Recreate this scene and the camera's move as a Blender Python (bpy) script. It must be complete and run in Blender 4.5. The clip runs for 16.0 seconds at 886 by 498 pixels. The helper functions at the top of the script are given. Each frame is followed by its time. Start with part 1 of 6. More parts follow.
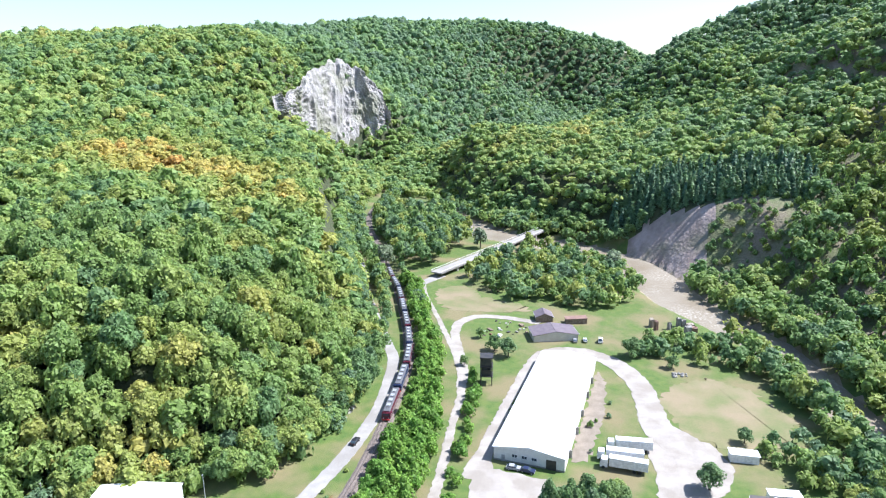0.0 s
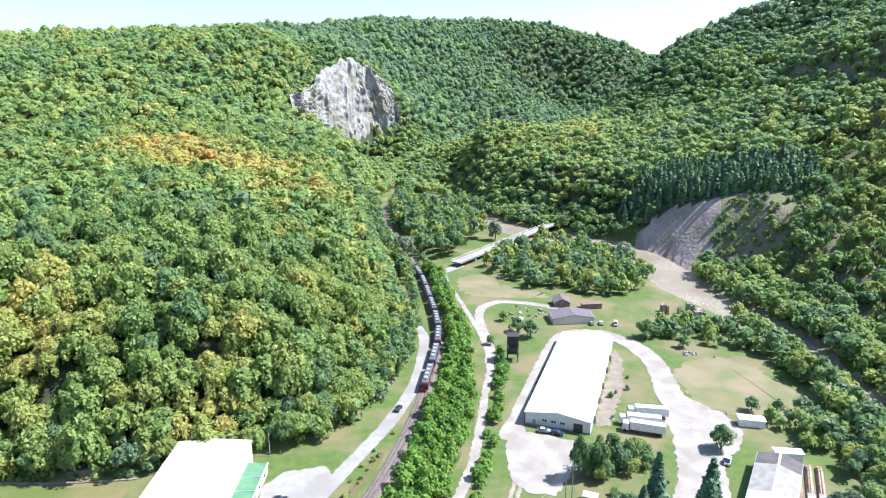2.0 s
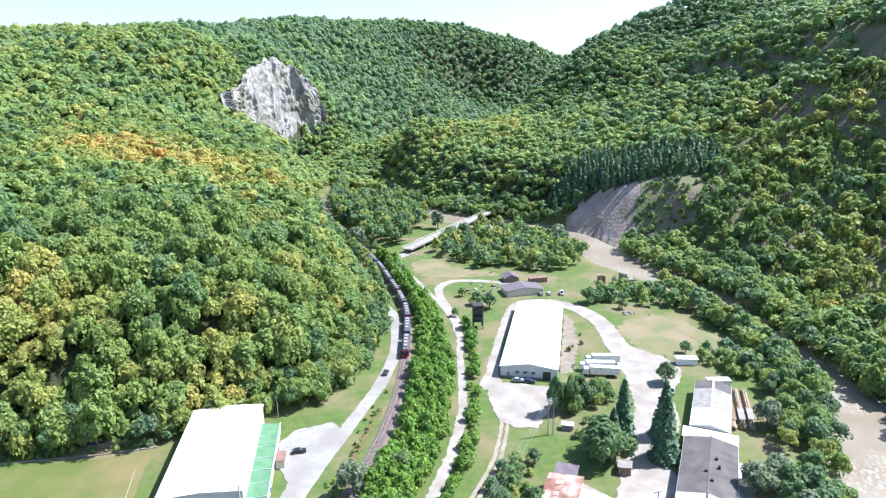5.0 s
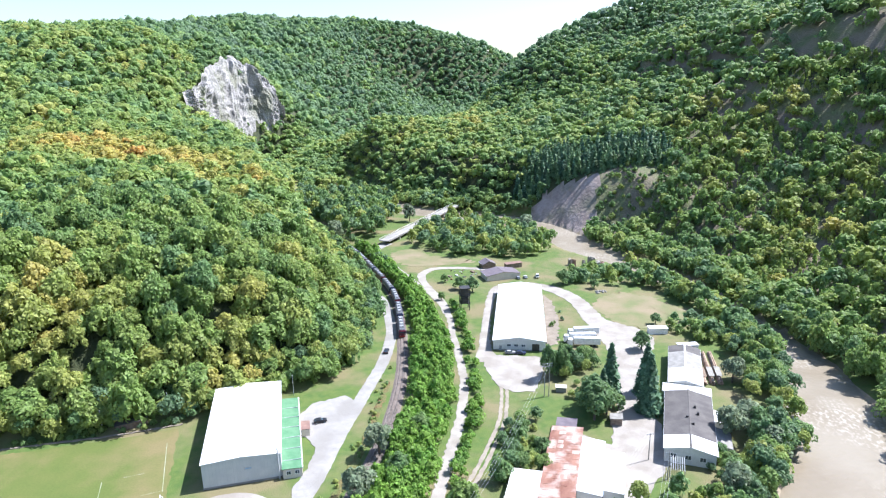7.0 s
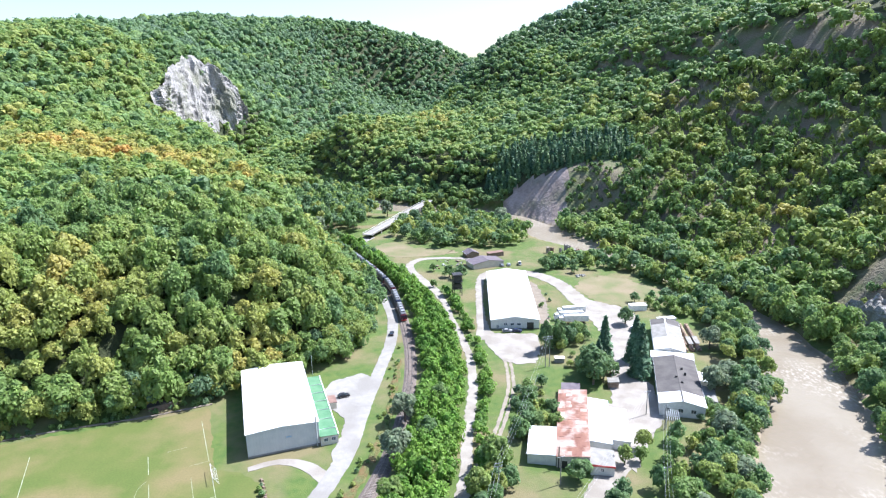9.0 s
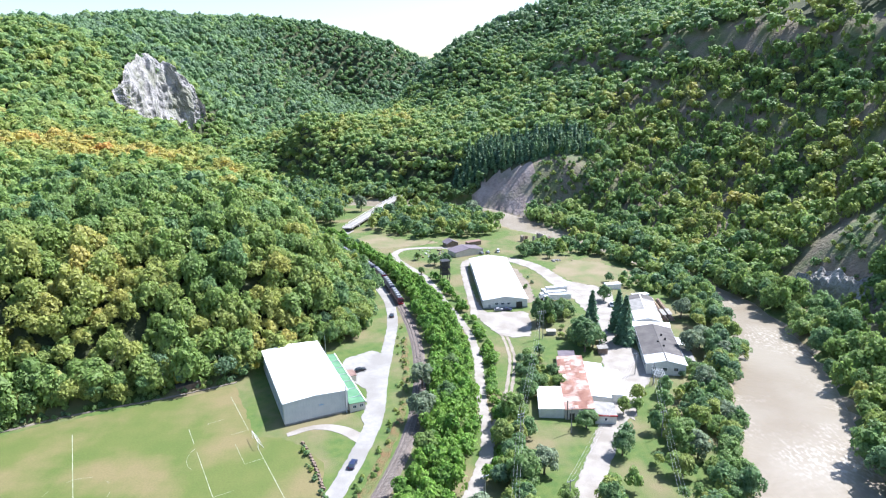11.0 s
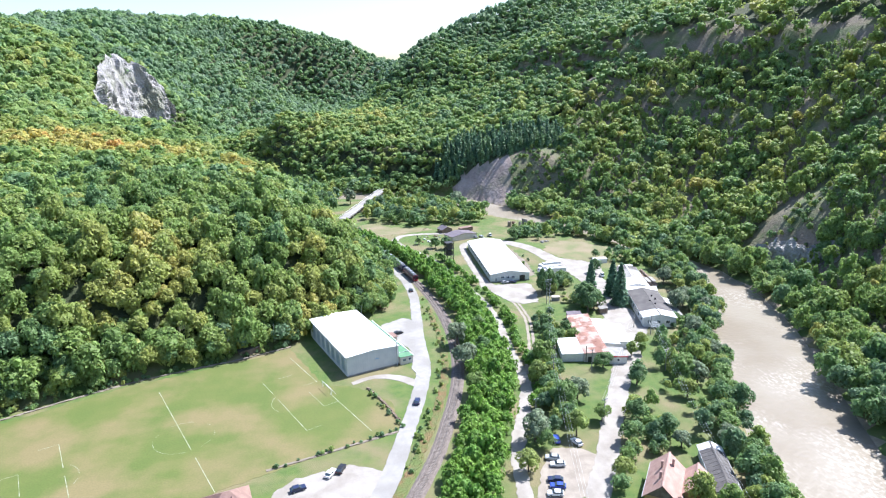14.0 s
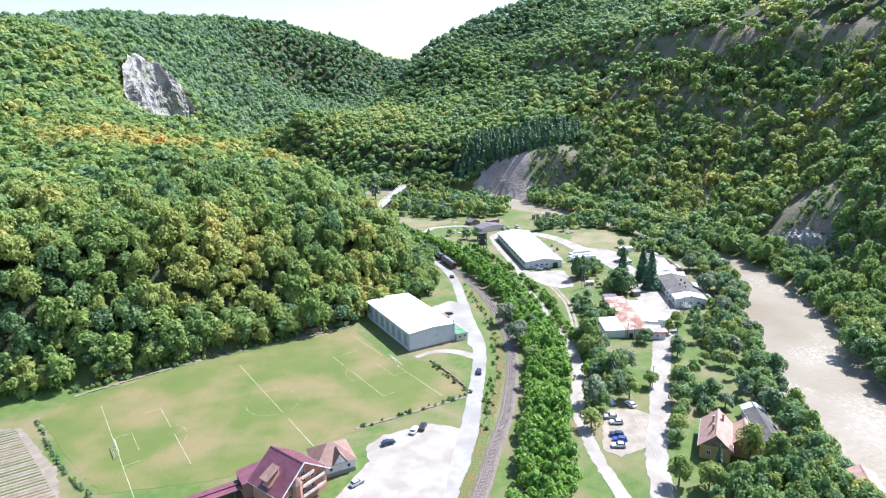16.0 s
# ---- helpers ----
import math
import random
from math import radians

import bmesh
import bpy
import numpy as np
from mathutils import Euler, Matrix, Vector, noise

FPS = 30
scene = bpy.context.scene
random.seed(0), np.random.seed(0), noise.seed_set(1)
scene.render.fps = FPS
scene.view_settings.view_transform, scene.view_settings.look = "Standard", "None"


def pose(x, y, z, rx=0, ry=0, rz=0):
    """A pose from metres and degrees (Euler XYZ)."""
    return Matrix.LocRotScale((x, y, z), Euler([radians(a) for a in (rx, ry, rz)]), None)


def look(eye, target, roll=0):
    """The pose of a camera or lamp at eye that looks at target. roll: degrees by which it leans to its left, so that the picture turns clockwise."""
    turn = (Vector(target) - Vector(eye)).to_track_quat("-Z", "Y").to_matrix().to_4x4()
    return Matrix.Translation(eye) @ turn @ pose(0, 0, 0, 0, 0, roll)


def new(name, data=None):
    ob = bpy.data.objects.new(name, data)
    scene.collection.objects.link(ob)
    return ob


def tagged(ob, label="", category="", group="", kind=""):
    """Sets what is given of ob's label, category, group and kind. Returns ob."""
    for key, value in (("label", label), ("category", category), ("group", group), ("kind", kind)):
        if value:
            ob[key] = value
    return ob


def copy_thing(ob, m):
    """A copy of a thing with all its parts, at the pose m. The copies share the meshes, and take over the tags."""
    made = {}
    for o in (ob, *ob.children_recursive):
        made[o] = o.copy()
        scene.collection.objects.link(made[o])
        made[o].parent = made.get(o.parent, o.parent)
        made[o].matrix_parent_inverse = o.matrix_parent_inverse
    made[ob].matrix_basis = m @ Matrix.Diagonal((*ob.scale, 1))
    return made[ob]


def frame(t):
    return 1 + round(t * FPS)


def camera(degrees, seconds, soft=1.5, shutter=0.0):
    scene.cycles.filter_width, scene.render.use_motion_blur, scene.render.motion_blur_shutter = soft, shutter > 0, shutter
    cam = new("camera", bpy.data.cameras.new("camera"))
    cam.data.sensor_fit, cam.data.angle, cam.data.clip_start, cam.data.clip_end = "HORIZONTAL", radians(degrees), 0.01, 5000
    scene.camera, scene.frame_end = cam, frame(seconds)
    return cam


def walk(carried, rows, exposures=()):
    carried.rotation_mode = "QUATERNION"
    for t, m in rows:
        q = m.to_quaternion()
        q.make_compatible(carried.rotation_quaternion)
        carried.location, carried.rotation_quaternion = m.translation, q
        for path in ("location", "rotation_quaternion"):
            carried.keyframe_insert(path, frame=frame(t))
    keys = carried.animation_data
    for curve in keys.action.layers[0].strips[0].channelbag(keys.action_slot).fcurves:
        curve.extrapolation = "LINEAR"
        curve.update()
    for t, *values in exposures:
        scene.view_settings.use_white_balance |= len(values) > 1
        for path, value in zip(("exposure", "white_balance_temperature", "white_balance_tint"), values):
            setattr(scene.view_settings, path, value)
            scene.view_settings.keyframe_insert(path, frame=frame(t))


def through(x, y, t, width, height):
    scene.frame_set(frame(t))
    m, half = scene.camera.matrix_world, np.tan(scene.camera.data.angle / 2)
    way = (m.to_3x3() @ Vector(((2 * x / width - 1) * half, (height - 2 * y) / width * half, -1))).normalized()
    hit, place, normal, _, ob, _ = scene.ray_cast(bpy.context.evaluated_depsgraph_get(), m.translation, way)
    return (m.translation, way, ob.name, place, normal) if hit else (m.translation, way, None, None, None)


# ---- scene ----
cam = camera(71.4, 16.0, soft=1.2)
PATH = [
    (0, (15.925, 10.651, 109.416), (15.249, 12.466, 108.918), -0.8),
    (0.5, (15.213, 4.586, 110.055), (14.539, 6.401, 109.555), -0.8),
    (1, (13.821, -1.55, 110.317), (13.15, 0.266, 109.815), -0.8),
    (1.5, (12.593, -6.999, 110.028), (11.92, -5.184, 109.526), -0.7),
    (2, (10.943, -13.036, 110.146), (10.27, -11.221, 109.642), -0.6),
    (2.5, (9.27, -18.522, 109.908), (8.647, -16.689, 109.404), -0.8),
    (3, (7.27, -23.532, 109.249), (6.738, -21.671, 108.744), -0.8),
    (3.5, (4.482, -29.194, 108.952), (3.994, -27.322, 108.446), -0.8),
    (4, (2.254, -34.459, 108.552), (1.791, -32.58, 108.046), -0.9),
    (6.5, (-14.232, -62.256, 107.954), (-14.533, -60.346, 107.443), -1.1),
    (7, (-18.092, -67.712, 107.866), (-18.339, -65.795, 107.352), -1.2),
    (7.5, (-22.352, -73.071, 107.758), (-22.525, -71.147, 107.242), -1.3),
    (8, (-26.875, -78.268, 107.69), (-27.009, -76.34, 107.173), -1.3),
    (8.5, (-32.061, -83.585, 107.743), (-32.174, -81.657, 107.225), -1.3),
    (9, (-36.999, -88.45, 107.566), (-37.092, -86.521, 107.049), -1.3),
    (11.5, (-64.929, -115.763, 107.358), (-64.794, -113.838, 106.833), -1.3),
    (12, (-70.373, -121.574, 107.266), (-70.187, -119.654, 106.74), -1.4),
    (12.5, (-76.578, -127.003, 107.077), (-76.36, -125.085, 106.551), -1.3),
    (13, (-82.66, -132.65, 106.95), (-82.428, -130.734, 106.425), -1.3),
    (13.5, (-88.525, -137.993, 107.016), (-88.287, -136.078, 106.49), -1.4),
    (14, (-94.311, -143.512, 107.18), (-94.07, -141.597, 106.654), -1.4),
    (14.5, (-101.163, -148.537, 107.015), (-100.916, -146.623, 106.49), -1.4),
    (15, (-107.432, -153.456, 107.176), (-107.184, -151.542, 106.65), -1.4),
    (15.5, (-113.844, -158.037, 107.469), (-113.595, -156.124, 106.941), -1.4),
    (16, (-120.416, -161.753, 107.425), (-120.167, -159.84, 106.897), -1.4),
]
walk(cam, [(t, look(eye, target, roll)) for t, eye, target, roll in PATH], exposures=[(0.0, 1.33, 5720, 14), (16.0, 1.33, 5720, 14)])

# ---- world, sun, exposure ----
SUN_TO = Vector((0.53, 0.26, 0.80)).normalized()
world = bpy.data.worlds.new("sky")
scene.world = world
world.use_nodes = True
wn = world.node_tree
sky = wn.nodes.new("ShaderNodeTexSky")
sky.sky_type, sky.sun_disc = "NISHITA", False
sky.sun_elevation = math.asin(SUN_TO.z)
sky.sun_rotation = math.atan2(SUN_TO.x, SUN_TO.y)
sky.air_density, sky.dust_density, sky.ozone_density = 1.3, 1.2, 1.3
wn.links.new(sky.outputs[0], wn.nodes["Background"].inputs[0])
wn.nodes["Background"].inputs[1].default_value = 0.09
sun = new("sun", bpy.data.lights.new("sun", "SUN"))
sun.data.energy, sun.data.angle, sun.data.color = 4.8, radians(0.6), (1.0, 0.95, 0.86)
sun.matrix_world = look(SUN_TO * 900, (0, 0, 0))


# ---- materials ----
def shader(name, rough=0.9, metal=0.0):
    m = bpy.data.materials.new(name)
    m.use_nodes = True
    nt = m.node_tree
    b = nt.nodes["Principled BSDF"]
    b.inputs["Roughness"].default_value, b.inputs["Metallic"].default_value = rough, metal
    return m, nt, b


def node(nt, kind, **values):
    n = nt.nodes.new(kind)
    for k, v in values.items():
        n.inputs[k.replace("_", " ")].default_value = v
    return n


def blend(nt, fac, a, b, mode="MIX"):
    n = nt.nodes.new("ShaderNodeMix")
    n.data_type, n.blend_type = "RGBA", mode
    for sock, v in ((n.inputs[0], fac), (n.inputs[6], a), (n.inputs[7], b)):
        if hasattr(v, "is_linked"):
            nt.links.new(v, sock)
        else:
            sock.default_value = v if isinstance(v, float) else (*v, 1.0)
    return n.outputs[2]


def noise_fac(nt, coord, scale, lo=0.35, hi=0.65, detail=5.0, stretch=None):
    n = node(nt, "ShaderNodeTexNoise", Scale=scale, Detail=detail)
    if stretch:
        mp = nt.nodes.new("ShaderNodeMapping")
        mp.inputs["Scale"].default_value = stretch
        nt.links.new(coord, mp.inputs[0])
        coord = mp.outputs[0]
    nt.links.new(coord, n.inputs["Vector"])
    r = node(nt, "ShaderNodeMapRange", From_Min=lo, From_Max=hi)
    nt.links.new(n.outputs[0], r.inputs[0])
    return r.outputs[0]


def surface(name, a, b, scale=1.0, fine=8.0, c=None, cscale=0.05, rough=0.9, metal=0.0, bump=0.3, bdist=0.05, vary=0.0, stretch=None, lo=0.35, hi=0.65):
    """Two tones mixed at one scale, a third in large patches, fine grain, relief."""
    m, nt, p = shader(name, rough, metal)
    tc = nt.nodes.new("ShaderNodeTexCoord").outputs["Object"]
    col = blend(nt, noise_fac(nt, tc, scale, lo, hi, stretch=stretch), a, b)
    if c:
        col = blend(nt, noise_fac(nt, tc, cscale, 0.45, 0.62), col, c)
    grain = noise_fac(nt, tc, fine, 0.2, 0.8)
    col = blend(nt, grain, blend(nt, 1.0, col, (0.72, 0.72, 0.72), "MULTIPLY"), col)
    if vary:
        info = nt.nodes.new("ShaderNodeObjectInfo")
        hsv = node(nt, "ShaderNodeHueSaturation")
        r = node(nt, "ShaderNodeMapRange", To_Min=1 - vary, To_Max=1 + vary)
        nt.links.new(info.outputs["Random"], r.inputs[0])
        nt.links.new(r.outputs[0], hsv.inputs["Value"])
        nt.links.new(col, hsv.inputs["Color"])
        col = hsv.outputs[0]
    nt.links.new(col, p.inputs["Base Color"])
    bp = node(nt, "ShaderNodeBump", Strength=bump, Distance=bdist)
    nt.links.new(grain, bp.inputs["Height"])
    nt.links.new(bp.outputs[0], p.inputs["Normal"])
    return m


def foliage(name, ramp, through=0.3, relief=0.0, rscale=0.5, island=0.35):
    """Leaves: hue by each tree's own tint, value by each spray of leaves."""
    m, nt, p = shader(name, 0.6)
    p.inputs["Specular IOR Level"].default_value = 0.35
    at = nt.nodes.new("ShaderNodeAttribute")
    at.attribute_name = "tint"
    cr = nt.nodes.new("ShaderNodeValToRGB")
    el = cr.color_ramp.elements
    for k, (pos, c) in enumerate(ramp):
        e = el[k] if k < 2 else el.new(pos)
        e.position, e.color = pos, (*c, 1)
    nt.links.new(at.outputs["Fac"], cr.inputs[0])
    geo = nt.nodes.new("ShaderNodeNewGeometry")
    r = node(nt, "ShaderNodeMapRange", To_Min=1 - island, To_Max=1 + island)
    nt.links.new(geo.outputs["Random Per Island"], r.inputs[0])
    tc = nt.nodes.new("ShaderNodeTexCoord").outputs["Object"]
    nz = noise_fac(nt, tc, rscale, 0.3, 0.7)
    mul = nt.nodes.new("ShaderNodeMath")
    mul.operation = "MULTIPLY"
    r2 = node(nt, "ShaderNodeMapRange", To_Min=0.65, To_Max=1.3)
    nt.links.new(nz, r2.inputs[0])
    nt.links.new(r.outputs[0], mul.inputs[0])
    nt.links.new(r2.outputs[0], mul.inputs[1])
    hsv = node(nt, "ShaderNodeHueSaturation")
    nt.links.new(mul.outputs[0], hsv.inputs["Value"])
    nt.links.new(cr.outputs[0], hsv.inputs["Color"])
    nt.links.new(hsv.outputs[0], p.inputs["Base Color"])
    if relief:
        bp = node(nt, "ShaderNodeBump", Strength=0.9, Distance=relief)
        nt.links.new(nz, bp.inputs["Height"])
        nt.links.new(bp.outputs[0], p.inputs["Normal"])
    tr = nt.nodes.new("ShaderNodeBsdfTranslucent")
    nt.links.new(hsv.outputs[0], tr.inputs[0])
    mx = nt.nodes.new("ShaderNodeMixShader")
    mx.inputs[0].default_value = through
    nt.links.new(p.outputs[0], mx.inputs[1])
    nt.links.new(tr.outputs[0], mx.inputs[2])
    nt.links.new(mx.outputs[0], nt.nodes["Material Output"].inputs[0])
    return m


LEAF_RAMP = [(0.0, (0.145, 0.225, 0.15)), (1.0, (0.54, 0.34, 0.10)), (0.33, (0.17, 0.28, 0.11)), (0.47, (0.235, 0.34, 0.095)), (0.62, (0.34, 0.385, 0.105)), (0.8, (0.50, 0.43, 0.12))]
ACACIA_RAMP = [(0.0, (0.13, 0.27, 0.05)), (1.0, (0.27, 0.42, 0.07))]
LEAF = foliage("leaves", LEAF_RAMP, through=0.5, island=0.2, rscale=1.0)
CANOPY = foliage("canopy", LEAF_RAMP, relief=0.4, rscale=0.8, island=0.16, through=0.45)
WILLOW = foliage("willow_leaves", [(0.0, (0.20, 0.265, 0.165)), (1.0, (0.30, 0.35, 0.20))], through=0.45, rscale=1.2)
ACACIA = foliage("acacia_leaves", ACACIA_RAMP, through=0.5, island=0.35, rscale=1.0)
NEEDLE = foliage("needles", [(0.0, (0.10, 0.19, 0.12)), (1.0, (0.19, 0.30, 0.13))], through=0.35)
BARK = surface("bark", (0.10, 0.075, 0.055), (0.19, 0.16, 0.13), 3, 14, bump=0.6)
GRASS = surface("grass", (0.066, 0.122, 0.02), (0.105, 0.148, 0.03), 0.35, 3.0, c=(0.185, 0.16, 0.078), cscale=0.045, bump=0.5, bdist=0.2)
PITCH = surface("pitch_turf", (0.09, 0.126, 0.022), (0.122, 0.14, 0.032), 0.07, 2.0, c=(0.185, 0.155, 0.066), cscale=0.035, bump=0.3, bdist=0.05)
FOREST_FLOOR = surface("forest_floor", (0.035, 0.05, 0.018), (0.07, 0.08, 0.03), 0.15, 1.0, bump=0.6, bdist=0.5)
SLIDE = surface("bare_slope", (0.29, 0.225, 0.20), (0.42, 0.345, 0.315), 0.07, 0.35, c=(0.22, 0.20, 0.15), cscale=0.05, bump=0.6, bdist=0.8, stretch=(1.6, 0.5, 0.5))
SCARP = surface("scarp_turf", (0.11, 0.145, 0.055), (0.19, 0.17, 0.10), 0.08, 0.7, c=(0.20, 0.165, 0.125), cscale=0.04, bump=0.8, bdist=0.6)
WATER_BED = surface("river_bed", (0.22, 0.18, 0.12), (0.3, 0.25, 0.18), 0.3, 3.0)
ROAD = surface("road_surface", (0.275, 0.265, 0.252), (0.335, 0.322, 0.305), 0.4, 6.0, c=(0.25, 0.237, 0.22), cscale=0.08)
GRAVEL = surface("gravel", (0.295, 0.27, 0.242), (0.36, 0.333, 0.30), 0.25, 5.0, c=(0.262, 0.235, 0.202), cscale=0.12)
DIRT = surface("dirt", (0.24, 0.205, 0.165), (0.32, 0.28, 0.23), 0.3, 4.0)
BALLAST = surface("ballast", (0.13, 0.105, 0.09), (0.21, 0.175, 0.155), 1.5, 8.0, bump=0.8, bdist=0.1)
STEEL = surface("rail_steel", (0.22, 0.17, 0.14), (0.34, 0.30, 0.28), 2.0, 9.0, rough=0.4, metal=0.7)
SLEEPER = surface("sleeper", (0.17, 0.14, 0.12), (0.27, 0.24, 0.21), 2.0, 9.0, vary=0.25)
WHITE_ROOF = surface("white_sheet_roof", (0.80, 0.81, 0.82), (0.72, 0.74, 0.76), 0.15, 3.0, rough=0.45, bump=0.1, stretch=(1, 0.1, 1))
PANEL = surface("wall_panel", (0.58, 0.60, 0.61), (0.66, 0.67, 0.67), 0.4, 5.0, rough=0.6, bump=0.1)
PLASTER = surface("white_plaster", (0.76, 0.75, 0.72), (0.66, 0.65, 0.62), 0.7, 6.0, rough=0.8)
GREEN_ROOF = surface("green_roof_felt", (0.075, 0.20, 0.10), (0.12, 0.25, 0.14), 0.4, 4.0, rough=0.7)
RUST = surface("rusty_sheet", (0.20, 0.085, 0.055), (0.33, 0.17, 0.12), 0.4, 3.0, c=(0.46, 0.36, 0.31), cscale=0.22, rough=0.6, stretch=(1, 0.4, 1))
PALE_RUST = surface("faded_sheet", (0.36, 0.22, 0.17), (0.52, 0.44, 0.39), 0.5, 3.0, rough=0.6, stretch=(1, 0.4, 1))
GREY_ROOF = surface("grey_felt_roof", (0.085, 0.078, 0.078), (0.13, 0.12, 0.115), 0.3, 4.0)
PURPLE_ROOF = surface("purple_sheet_roof", (0.13, 0.105, 0.125), (0.18, 0.15, 0.165), 0.5, 4.0, rough=0.55)
TILE_RED = surface("red_roof_tiles", (0.33, 0.20, 0.165), (0.42, 0.275, 0.23), 0.6, 6.0, rough=0.7, vary=0.1)
WINE_ROOF = surface("wine_red_metal_roof", (0.145, 0.05, 0.075), (0.19, 0.075, 0.10), 0.5, 4.0, rough=0.45)
BROWN_ROOF = surface("brown_roof_tiles", (0.20, 0.12, 0.10), (0.27, 0.17, 0.135), 0.6, 5.0, rough=0.7)
PINK_WALL = surface("salmon_plaster", (0.46, 0.24, 0.18), (0.52, 0.30, 0.23), 0.5, 5.0)
YELLOW_WALL = surface("ochre_plaster", (0.46, 0.29, 0.11), (0.52, 0.36, 0.16), 0.5, 5.0)
CREAM = surface("cream_plaster", (0.62, 0.56, 0.48), (0.70, 0.64, 0.56), 0.5, 5.0)
WOOD = surface("weathered_wood", (0.16, 0.11, 0.08), (0.27, 0.21, 0.16), 1.0, 8.0, vary=0.2, stretch=(1, 6, 1))
LOG = surface("cut_timber", (0.42, 0.32, 0.24), (0.22, 0.15, 0.11), 1.0, 8.0, vary=0.3)
CONCRETE = surface("concrete", (0.24, 0.23, 0.215), (0.33, 0.32, 0.30), 0.5, 5.0)
ROCK = surface("limestone", (0.50, 0.48, 0.46), (0.25, 0.24, 0.235), 0.12, 0.5, c=(0.27, 0.27, 0.21), cscale=0.035, bump=1.0, bdist=2.5, stretch=(1, 1, 0.3))
DARK = surface("dark_steel", (0.03, 0.03, 0.035), (0.06, 0.055, 0.05), 1.0, 6.0, rough=0.5)
LINE = surface("chalk_line", (0.42, 0.44, 0.34), (0.22, 0.26, 0.13), 0.5, 2.0)
SOIL = surface("tilled_soil", (0.19, 0.16, 0.125), (0.26, 0.22, 0.175), 0.3, 3.0, bump=0.6, bdist=0.1)
DRYWEED = surface("dry_weeds", (0.20, 0.12, 0.05), (0.13, 0.155, 0.05), 0.35, 3.0, c=(0.12, 0.16, 0.04), cscale=0.15, bump=0.9, bdist=0.4)
RUBBER = surface("rubber", (0.02, 0.02, 0.02), (0.035, 0.035, 0.035), 3.0, 9.0, rough=0.8)


def gloss(name, colour, rough=0.35, metal=0.0):
    m, nt, p = shader(name, rough, metal)
    tc = nt.nodes.new("ShaderNodeTexCoord").outputs["Object"]
    dark = tuple(0.75 * v for v in colour)
    nt.links.new(blend(nt, noise_fac(nt, tc, 1.3), dark, colour), p.inputs["Base Color"])
    return m


POLYCARB = gloss("cloudy_panel", (0.30, 0.37, 0.43), 0.3)
GLASS = gloss("window_glass", (0.05, 0.07, 0.09), 0.08)
PAINT = {k: gloss(k + "_paint", c) for k, c in dict(white=(0.8, 0.8, 0.8), silver=(0.5, 0.52, 0.54), navy=(0.02, 0.03, 0.08), black=(0.02, 0.02, 0.025), blue=(0.04, 0.08, 0.4), maroon=(0.10, 0.015, 0.03), red=(0.5, 0.04, 0.04), grey=(0.3, 0.31, 0.33), slate=(0.12, 0.12, 0.13), sky=(0.30, 0.48, 0.68)).items()}


def water_material():
    m, nt, p = shader("muddy_water", 0.32)
    p.inputs["Specular IOR Level"].default_value = 0.35
    tc = nt.nodes.new("ShaderNodeTexCoord").outputs["Object"]
    col = blend(nt, noise_fac(nt, tc, 0.04), (0.205, 0.172, 0.126), (0.255, 0.224, 0.176))
    # pale patches: foam, and sun glare painted into the water's colour
    foam_glare = noise_fac(nt, tc, 0.9, 0.48, 0.72, 9.0, (1, 0.6, 1))
    patch = noise_fac(nt, tc, 0.035, 0.48, 0.66)
    mu = nt.nodes.new("ShaderNodeMath")
    mu.operation = "MULTIPLY"
    nt.links.new(foam_glare, mu.inputs[0])
    nt.links.new(patch, mu.inputs[1])
    col = blend(nt, mu.outputs[0], col, (0.46, 0.43, 0.385))
    nt.links.new(col, p.inputs["Base Color"])
    h = noise_fac(nt, tc, 0.45, 0.2, 0.8, 6.0)
    bp = node(nt, "ShaderNodeBump", Strength=0.4, Distance=0.3)
    nt.links.new(h, bp.inputs["Height"])
    nt.links.new(bp.outputs[0], p.inputs["Normal"])
    return m


WATER = water_material()


# ---- plan: hills, valley, river ----
LEFT_FOOT = [(-420, 40), (-262, 50), (-225, 62), (-187, 80), (-150, 94), (-126, 106), (-104, 124), (-86, 140), (-80, 165), (-84, 200), (-99, 238), (-130, 292), (-158, 335), (-200, 400), (-238, 460), (-262, 540), (-290, 640), (-330, 800), (-400, 1000), (-450, 1300)]
RIGHT_FOOT = [(40, -400), (52, -60), (66, 0), (84, 50), (106, 100), (116, 150), (112, 200), (98, 250), (84, 300), (64, 340), (44, 378), (20, 386), (2, 420), (-30, 455), (-80, 490), (-140, 530), (-190, 580), (-235, 660), (-270, 800), (-330, 1000), (-400, 1300)]
RIVER = [(-226, 640, 7), (-170, 550, 12), (-120, 475, 14), (-75, 455, 14), (-30, 440, 14), (0, 412, 13), (14, 380, 14), (26, 348, 12), (44, 322, 9), (62, 298, 9), (76, 262, 6), (90, 210, 6), (97, 172, 8), (88, 132, 13), (76, 96, 15), (60, 60, 16), (46, 28, 16), (34, 0, 16), (22, -40, 17), (6, -90, 17), (-20, -200, 18), (-60, -400, 18)]
